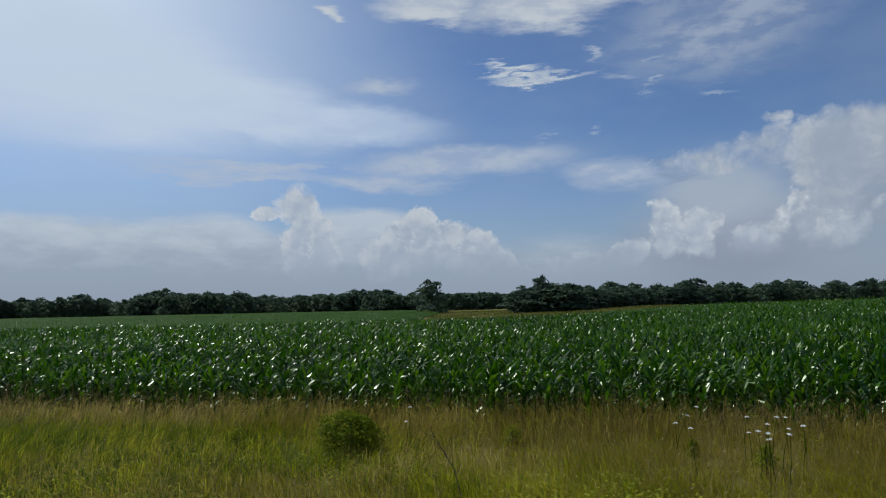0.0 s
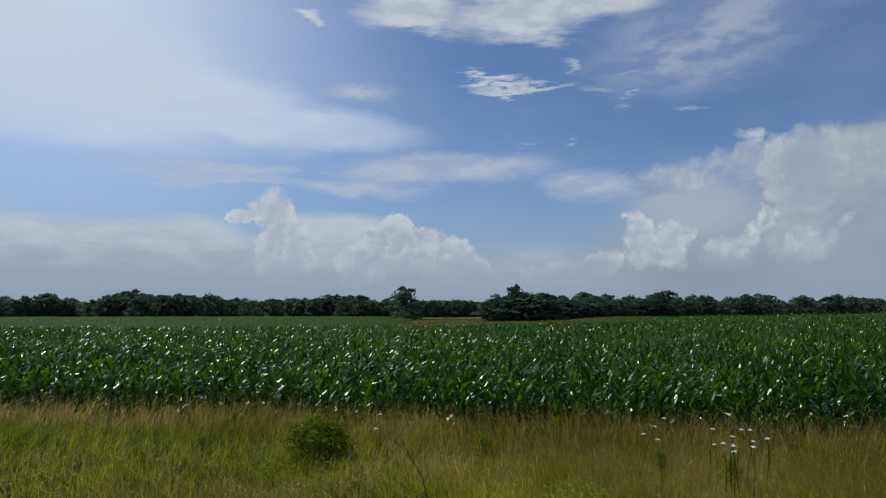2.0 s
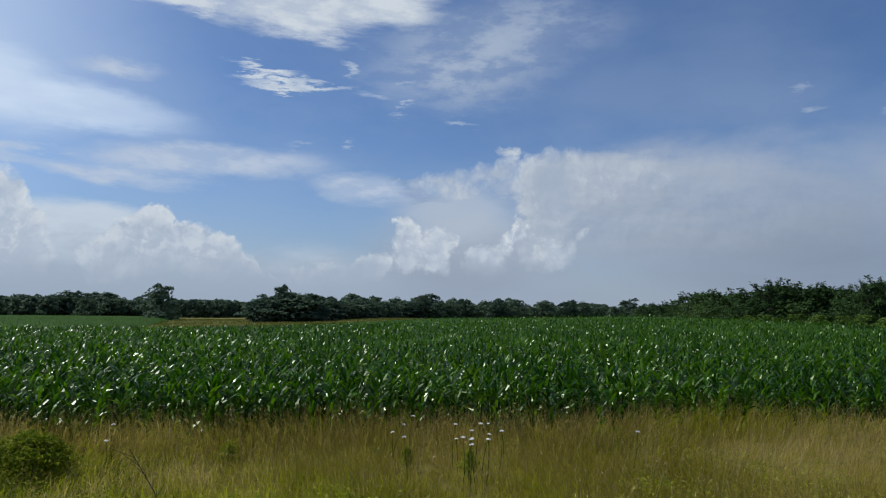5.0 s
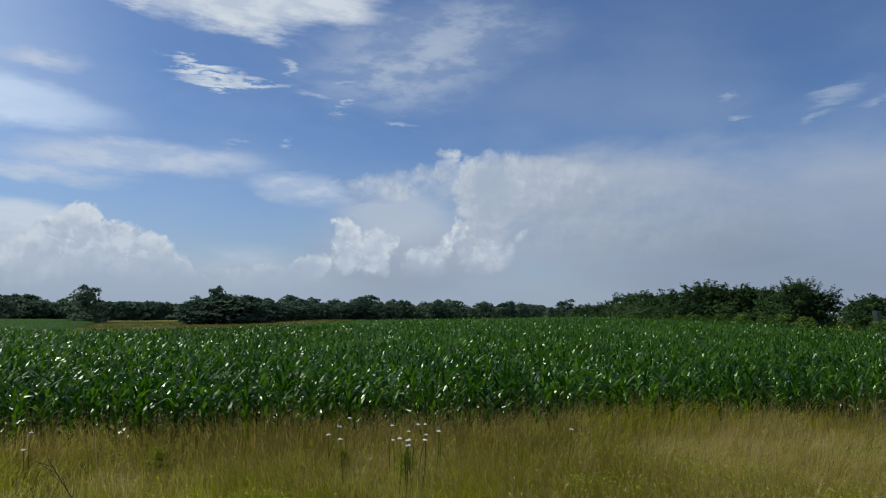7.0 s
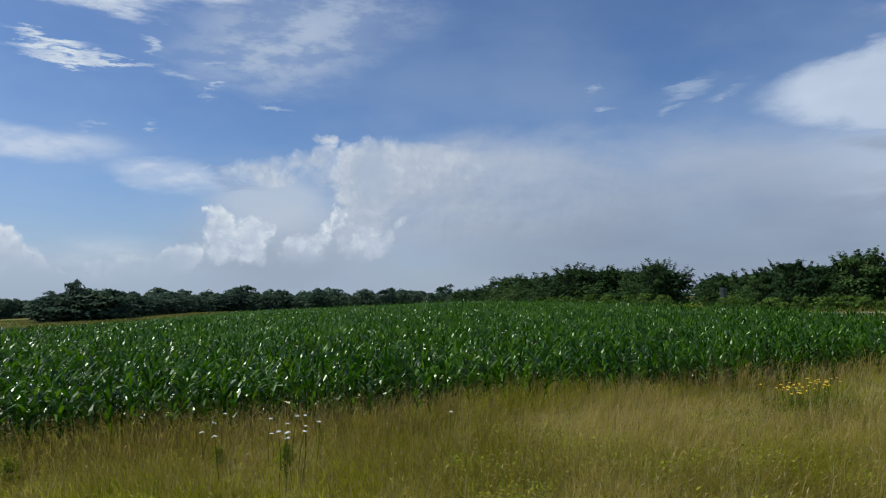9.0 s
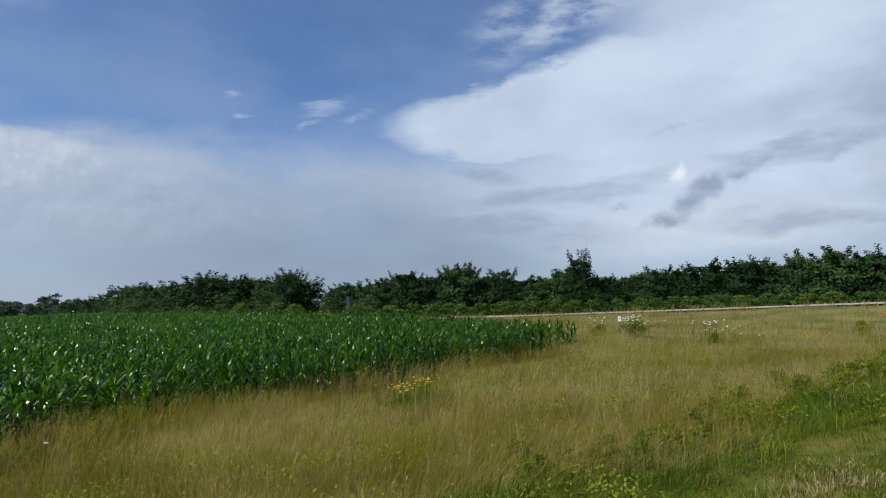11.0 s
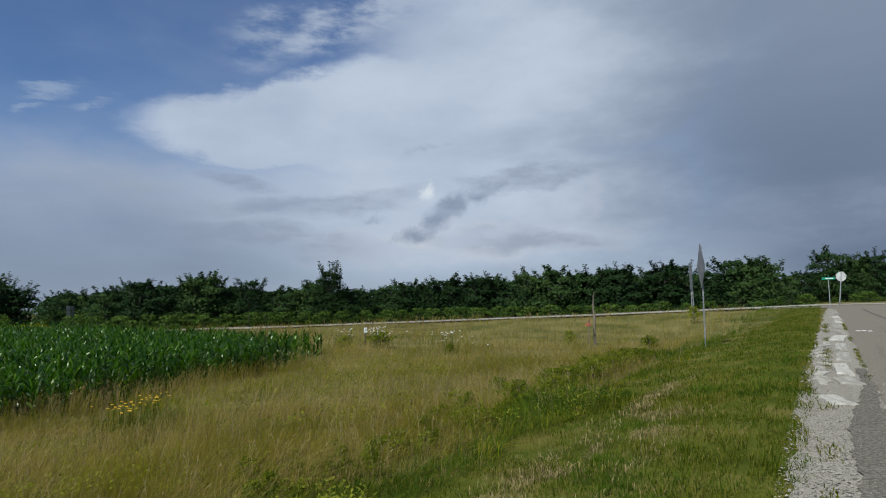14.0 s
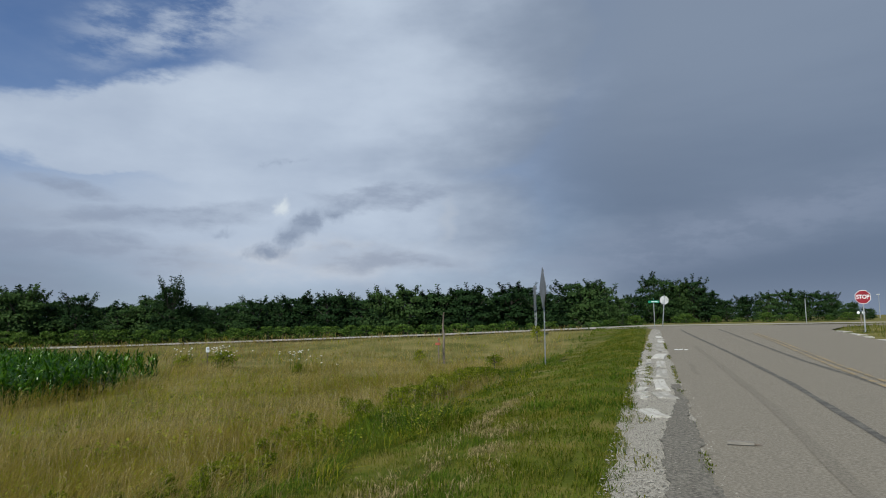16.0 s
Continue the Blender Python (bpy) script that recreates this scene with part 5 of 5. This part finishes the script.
# a piece of wood on the road, and pale scraps
scrap = thing("wood_scrap", "short weathered grey board lying on the road", "wood")
part("board", box_bm(0.29, 0.075, 0.04, (0, 0, 0), 0.008), scrap, mat=PALE_WOOD)
part("broken_end", box_bm(0.10, 0.03, 0.02, (0.18, 0.012, 0.0), 0.004), scrap, "dark splintered end", mat=WOOD)
x, y = road_place(9.1, 1.05)
scrap.matrix_basis = pose(x, y, float(land(x, y)) + 0.034, 0, 0, -124)
for k, (ds, dq) in enumerate(((0, 0), (0.15, 0.16), (-0.1, 0.33))):
    x, y = road_place(27 + ds, 0.95 + dq)
    ob = tagged(new("paper_scrap", slab_mesh(prng, 0.14, 0.10)), "small white scrap lying on the road", "litter", "scraps on the road")
    ob.data.materials[0] = SIGN_WHITE
    ob.matrix_basis = pose(x, y, float(land(x, y)) + 0.028, 0, 0, 40 * k) @ Matrix.Diagonal((1, 1, 0.5, 1))

# ---------------------------------------------------------------- signs and posts


def octagon(r):
    return [(r * math.cos(math.pi / 8 + k * math.pi / 4), r * math.sin(math.pi / 8 + k * math.pi / 4)) for k in range(8)]


def diamond_sign():
    ob = thing("warning_sign", "diamond warning sign seen from its bare metal edge", "sign")
    part("post", channel_bm(3.72), ob, "galvanised steel post", STEEL)
    bm = plate_bm([(0, -0.87), (0.87, 0), (0, 0.87), (-0.87, 0)], 0.012)
    bmesh.ops.bevel(bm, geom=[e for e in bm.edges if abs(e.verts[0].co.y - e.verts[1].co.y) > 0.005], offset=0.05, segments=3, affect="EDGES")
    bmesh.ops.translate(bm, vec=(0, -0.012, 2.98), verts=bm.verts)
    part("panel", bm, ob, "bare grey sheet-metal diamond", ALUMINIUM)
    for z in (2.5, 3.45):
        part("bolt", box_bm(0.025, 0.03, 0.025, (0, 0.045, z), 0.005), ob, mat=STEEL)
    return ob


on_ground(diamond_sign(), 109.3, 26.3, -109.3 - 81, 0.02, (0, 2.0))


def guide_sign():
    ob = thing("road_sign", "broad road sign on two steel posts, seen nearly edge-on", "sign")
    for x in (-0.55, 0.55):
        part("post", channel_bm(3.8, 0.09, 0.05), ob, "pale steel post", STEEL).location.x = x
    bm = box_bm(1.75, 0.012, 1.75, (0, -0.012, 1.97), 0.004)
    part("panel", bm, ob, "grey sheet-metal panel", ALUMINIUM)
    for z in (2.25, 3.2):
        part("crossbar", box_bm(1.6, 0.03, 0.05, (0, 0.012, z)), ob, mat=STEEL)
    return ob


on_ground(guide_sign(), 108.6, 50, -108.6 - 85, 0.05)


def stop_sign(back):
    ob = thing("stop_sign", "red octagonal stop sign with white letters" if not back else "leaning octagonal sign seen from its bare back", "sign", "signs at the junction")
    part("post", channel_bm(2.42), ob, "galvanised steel post", STEEL)
    size = 0.84 if back else 1.0
    for r, y, mat, name in ((0.412, -0.010, SIGN_WHITE, "border"), (0.384, -0.0145, RED, "face")):
        bm = plate_bm(octagon(r * size), 0.006)
        bmesh.ops.translate(bm, vec=(0, y, 2.06), verts=bm.verts)
        part(name, bm, ob, "white border" if name == "border" else "red face", mat)
    bm = plate_bm(octagon(0.411 * size), 0.004)
    bmesh.ops.translate(bm, vec=(0, -0.003, 2.06), verts=bm.verts)
    part("back", bm, ob, "pale weathered metal back", PALE_METAL)
    text = bpy.data.curves.new("lettering", "FONT")
    text.body, text.align_x, text.align_y, text.size, text.extrude, text.offset = "STOP", "CENTER", "CENTER", 0.30, 0.001, 0.008
    letters = new("lettering", text)
    dg = bpy.context.evaluated_depsgraph_get()
    me = bpy.data.meshes.new_from_object(letters.evaluated_get(dg))
    bpy.data.objects.remove(letters)
    me.materials.clear()
    me.materials.append(SIGN_WHITE)
    flat = part("lettering", me, ob, "white letters")
    flat.matrix_basis = pose(0, -0.020, 2.06, 90, 0, 0) @ Matrix.Diagonal((0.88 * size, 1.05 * size, 1, 1))
    return ob


on_ground(stop_sign(False), 132.8, 45.0, -132.8 + 3, 0.12)
on_ground(stop_sign(True), 118.8, 54.0, -119.2 + 180 + 12, 0.0, (0, -6))


def street_sign():
    ob = thing("street_sign", "green street name sign on a thin post", "sign")
    part("post", channel_bm(1.85, 0.05), ob, "thin steel post", STEEL)
    for turn, z in ((0, 1.86), (82, 2.04)):
        m = pose(0, 0, z, 0, 0, turn)
        blade = part("blade", box_bm(0.78, 0.008, 0.17, (0, 0, 0), 0.003), ob, "green plate", SIGN_GREEN)
        blade.matrix_basis = m
        part("lettering_bar", box_bm(0.46, 0.012, 0.06, (0.05, 0, 0.055)), blade, "white bar of lettering", SIGN_WHITE)
    return ob


on_ground(street_sign(), 118.2, 52.5, -118.2 + 6)


def back_sign():
    ob = thing("road_sign", "tall stacked road sign seen from its grey back", "sign")
    for x in (-0.38, 0.38):
        part("post", channel_bm(3.0, 0.08), ob, "steel post", STEEL).location.x = x
    for k in range(3):
        for x in (-0.33, 0.33):
            part("panel", box_bm(0.60, 0.01, 0.62, (x, -0.012, 1.05 + 0.66 * k), 0.004), ob, "weathered metal plate", STEEL if x < 0 else ALUMINIUM)
    return ob


on_ground(back_sign(), 59.6, 92, -59.6 + 48)

# crooked wooden post and the orange stake beside it
post = thing("wooden_post", "crooked weathered grey wooden fence post", "post")
V, F = [], []
line = [(0, 0, 0), (0.02, 0.01, 0.7), (-0.02, 0.0, 1.35), (0.03, 0.02, 1.85), (0.0, 0.0, 2.45), (-0.05, 0, 2.62)]
for k in range(len(line) - 1):
    tube(V, F, line[k], line[k + 1], 0.07 - 0.008 * k, 0.062 - 0.008 * k, 8)
part("pole", raw_mesh("pole", np.array(V), np.array(F), WOOD, True), post)
V, F = [], []
tube(V, F, (0, 0, 1.9), (0.10, 0.02, 2.05), 0.03, 0.015, 6)
part("branch_stub", raw_mesh("branch_stub", np.array(V), np.array(F), WOOD, True), post)
on_ground(post, 100.85, 34.0, 30, 0.05)
stake = thing("marker_stake", "faded orange marker plate on a dark stake", "marker")
part("stake", box_bm(0.06, 0.05, 1.25, (0, 0, 0), 0.01), stake, "dark wooden stake", WOOD)
part("plate", box_bm(0.26, 0.02, 0.12, (-0.04, -0.04, 0.95), 0.005), stake, "faded orange plate", ORANGE)
part("cap", box_bm(0.07, 0.07, 0.14, (0.02, 0, 1.15), 0.015), stake, "orange cap", ORANGE)
on_ground(stake, 100.4, 33.6, -95)
# white utility marker
marker = thing("utility_marker", "white utility marker on a thin stake in the meadow", "marker")
part("stake", channel_bm(0.95, 0.05), marker, "weathered stake", WOOD)
part("plate", box_bm(0.15, 0.02, 0.25, (0, -0.02, 0.80), 0.008), marker, "white plate", SIGN_WHITE)
part("lettering_bar", box_bm(0.06, 0.008, 0.10, (0.01, -0.032, 0.90)), marker, "grey mark", STEEL)
on_ground(marker, 81.62, 33.2, -81.6 + 8)
# posts beyond the junction
pole = thing("post", "thin pale metal post beyond the junction", "post")
part("tube", channel_bm(2.25, 0.07, 0.04), pole, mat=STEEL)
part("cap", box_bm(0.12, 0.10, 0.03, (0, 0.03, 2.25), 0.008), pole, mat=STEEL)
on_ground(pole, 129.1, 74, 40)
mast = thing("light_pole", "tall thin lamp post far beyond the junction", "lamp post")
V, F = [], []
tube(V, F, (0, 0, 0), (0, 0, 4.4), 0.09, 0.05, 8)
part("mast", raw_mesh("mast", np.array(V), np.array(F), STEEL, True), mast)
part("head", box_bm(0.55, 0.25, 0.16, (0.1, 0, 4.35), 0.04), mast, "white lamp head", SIGN_WHITE)
on_ground(mast, 133.75, 150, 0)
box = thing("mailbox", "small white mailbox on a post beyond the road", "mailbox")
part("post", box_bm(0.09, 0.09, 0.72, (0, 0, 0), 0.01), box, mat=WOOD)
for x in (-0.16, 0.17):
    bm = box_bm(0.20, 0.45, 0.24, (x, 0, 0.72), 0.05)
    part("box", bm, box, "white box", SIGN_WHITE)
on_ground(box, 132.6, 62, -132)

# ---------------------------------------------------------------- flowers and weeds by the wayside


def bush_form(seed, leaves, leaf):
    return tree_form(seed, leaves, leaf, 16, 0.62, 0.30)


bush = thing("bush", "round leafy yellow-green bush in the meadow", "bush")
wood, foliage = bush_form(200, 3600, 0.026)
part("stems", raw_mesh("stems", *wood, BARK, True), bush)
part("leaves", raw_mesh("leaves", *foliage, LEAF_WEED), bush)
x, y = polar(-8.0, 9.1)
bush.matrix_basis = pose(x, y, float(land(x, y)), 0, 0, 20) @ Matrix.Diagonal((0.74, 0.74, 0.70, 1))
small_bush = Planter("weed_clump", [tree_meshes(LEAF_WEED, 210 + i, 650, 0.038, 14, 0.6, 0.30, 0.8) for i in range(3)], "clump of leafy green weeds in the meadow", "weeds", "weed clumps")
for az, r, h, w in ((99.2, 33.0, 0.95, 0.5), (105.5, 27.0, 0.7, 1.1), (83.3, 34.2, 0.95, 1.5), (80.4, 33.8, 0.8, 0.9), (108.9, 47.0, 1.3, 0.7), (89.3, 28.0, 0.6, 0.7), (-17, 9.5, 0.5, 0.5), (5.5, 9.3, 0.45, 0.6), (19.8, 9.0, 0.4, 0.4), (25.0, 8.6, 0.45, 0.5)):
    x, y = polar(az, r)
    small_bush.plant(x, y, h, h * w, int(trng.integers(3)), trng.uniform(0, 360), 0.02)
for k in range(190):  # weeds along the foot of the verge
    s = trng.uniform(5, 24)
    thick = 0.8 + 0.4 * float(smooth(11, 17, s)) * float(smooth(24, 20, s))
    x, y = road_place(s, -4.55 - 0.35 * float(smooth(9, 16, s)) - abs(trng.normal(0, 0.65)))
    h = trng.uniform(0.20, 0.52) * thick
    small_bush.plant(x, y, h, h * trng.uniform(0.6, 1.1), int(trng.integers(3)), trng.uniform(0, 360), 0.02)


def flower_meshes(mat, spread, petals, seed):
    """A stem, and a head of small florets."""
    rng = np.random.default_rng(seed)
    V, F = [], []
    tube(V, F, (0, 0, 0), (0.02, 0.01, 0.55), 0.006, 0.005, 4)
    tube(V, F, (0.02, 0.01, 0.55), (0.0, 0.0, 1.0), 0.005, 0.003, 4)
    stem = raw_mesh("stem", np.array(V), np.array(F), LUSH_GRASS, True)
    k = petals  # a domed head, notched between its florets
    a = np.arange(2 * k) * math.pi / k + rng.uniform(-0.08, 0.08, 2 * k)
    out = spread * np.where(np.arange(2 * k) % 2, rng.uniform(0.45, 0.7, 2 * k), rng.uniform(0.8, 1.15, 2 * k))
    ring = np.column_stack([np.cos(a) * out, np.sin(a) * out, 0.995 - rng.uniform(0.0, 0.02, 2 * k)])
    V = np.concatenate([[(0, 0, 1.01)], ring])
    i = np.arange(2 * k)
    return stem, raw_mesh("florets", V, np.column_stack([0 * i, 1 + i, 1 + (i + 1) % (2 * k)]), mat)


class Flowers:
    def __init__(self, forms, label, group):
        self.forms, self.label, self.group, self.made = forms, label, group, {}

    def add(self, x, y, height, rng):
        k = int(rng.integers(len(self.forms)))
        m = pose(x, y, float(land(x, y)), rng.normal(0, 6), rng.normal(0, 6), rng.uniform(0, 360)) @ Matrix.Diagonal((1, 1, height, 1))
        if k not in self.made:
            ob = thing("wildflower", self.label, "flower", self.group)
            part("stem", self.forms[k][0], ob), part("florets", self.forms[k][1], ob)
            ob.matrix_basis = m
            self.made[k] = ob
        else:
            was = self.made[k].matrix_basis.copy()
            self.made[k].matrix_basis = Matrix.Identity(4)
            copy_thing(self.made[k], m)
            self.made[k].matrix_basis = was


frng = np.random.default_rng(77)
lace = Flowers([flower_meshes(PETAL_WHITE, 0.034, 9, 300 + i) for i in range(3)], "white flat-topped wildflower on a thin green stem", "white wildflowers")
big_lace = Flowers([flower_meshes(PETAL_WHITE, 0.042, 8, 310 + i) for i in range(3)], "white flowering weed standing in the meadow", "white flowering weeds")
gold = Flowers([flower_meshes(PETAL_YELLOW, 0.032, 8, 320 + i) for i in range(3)], "bright yellow wildflower beside the corn", "yellow wildflowers")
for az, r in ((18.3, 9.1), (19.0, 8.9), (19.9, 9.6), (20.2, 7.9), (23.6, 9.2), (24.1, 8.8), (24.5, 8.6), (25.0, 8.5), (25.4, 9.3), (25.7, 8.0), (26.0, 8.5), (26.4, 7.9), (26.6, 9.6), (27.4, 8.8), (27.7, 9.5), (25.2, 7.8), (24.6, 8.1), (-3.4, 9.4), (-2.9, 9.8), (38, 9.5)):
    lace.add(*polar(az, r), frng.uniform(0.46, 0.68), frng)
for az, r, n, spread in ((83.1, 34.0, 42, 0.6), (80.5, 33.6, 14, 0.5), (89.4, 28.4, 24, 0.65), (86.3, 31, 4, 1.4), (91.5, 27, 4, 1.0)):
    for _ in range(n):
        x, y = polar(az, r)
        big_lace.add(x + frng.normal(0, spread), y + frng.normal(0, spread * 0.5), frng.uniform(0.6, 1.1), frng)
for az, r, n in ((64.3, 13.5, 20), (66.0, 14.2, 22)):
    for _ in range(n):
        x, y = polar(az, r)
        gold.add(x + frng.normal(0, 0.22), y + frng.normal(0, 0.15), frng.uniform(0.38, 0.54), frng)

# dry weed stalk with a few seed pods
stalk = thing("dry_weed", "thin dark dry weed stalk with seed pods", "weed")
V, F = [], []
tube(V, F, (0, 0, 0), (-0.10, 0, 0.40), 0.006, 0.005, 5)
tube(V, F, (-0.10, 0, 0.40), (-0.32, 0.02, 0.78), 0.005, 0.003, 5)
for k in range(6):
    tube(V, F, (-0.08 - 0.04 * k, 0.0, 0.36 + 0.07 * k), (-0.02 - 0.09 * k, 0.05 * (-1) ** k, 0.46 + 0.07 * k), 0.003, 0.002, 4)
part("stem", raw_mesh("stem", np.array(V), np.array(F), BARK, True), stalk)
on_ground(stalk, 1.5, 6.6, 0)
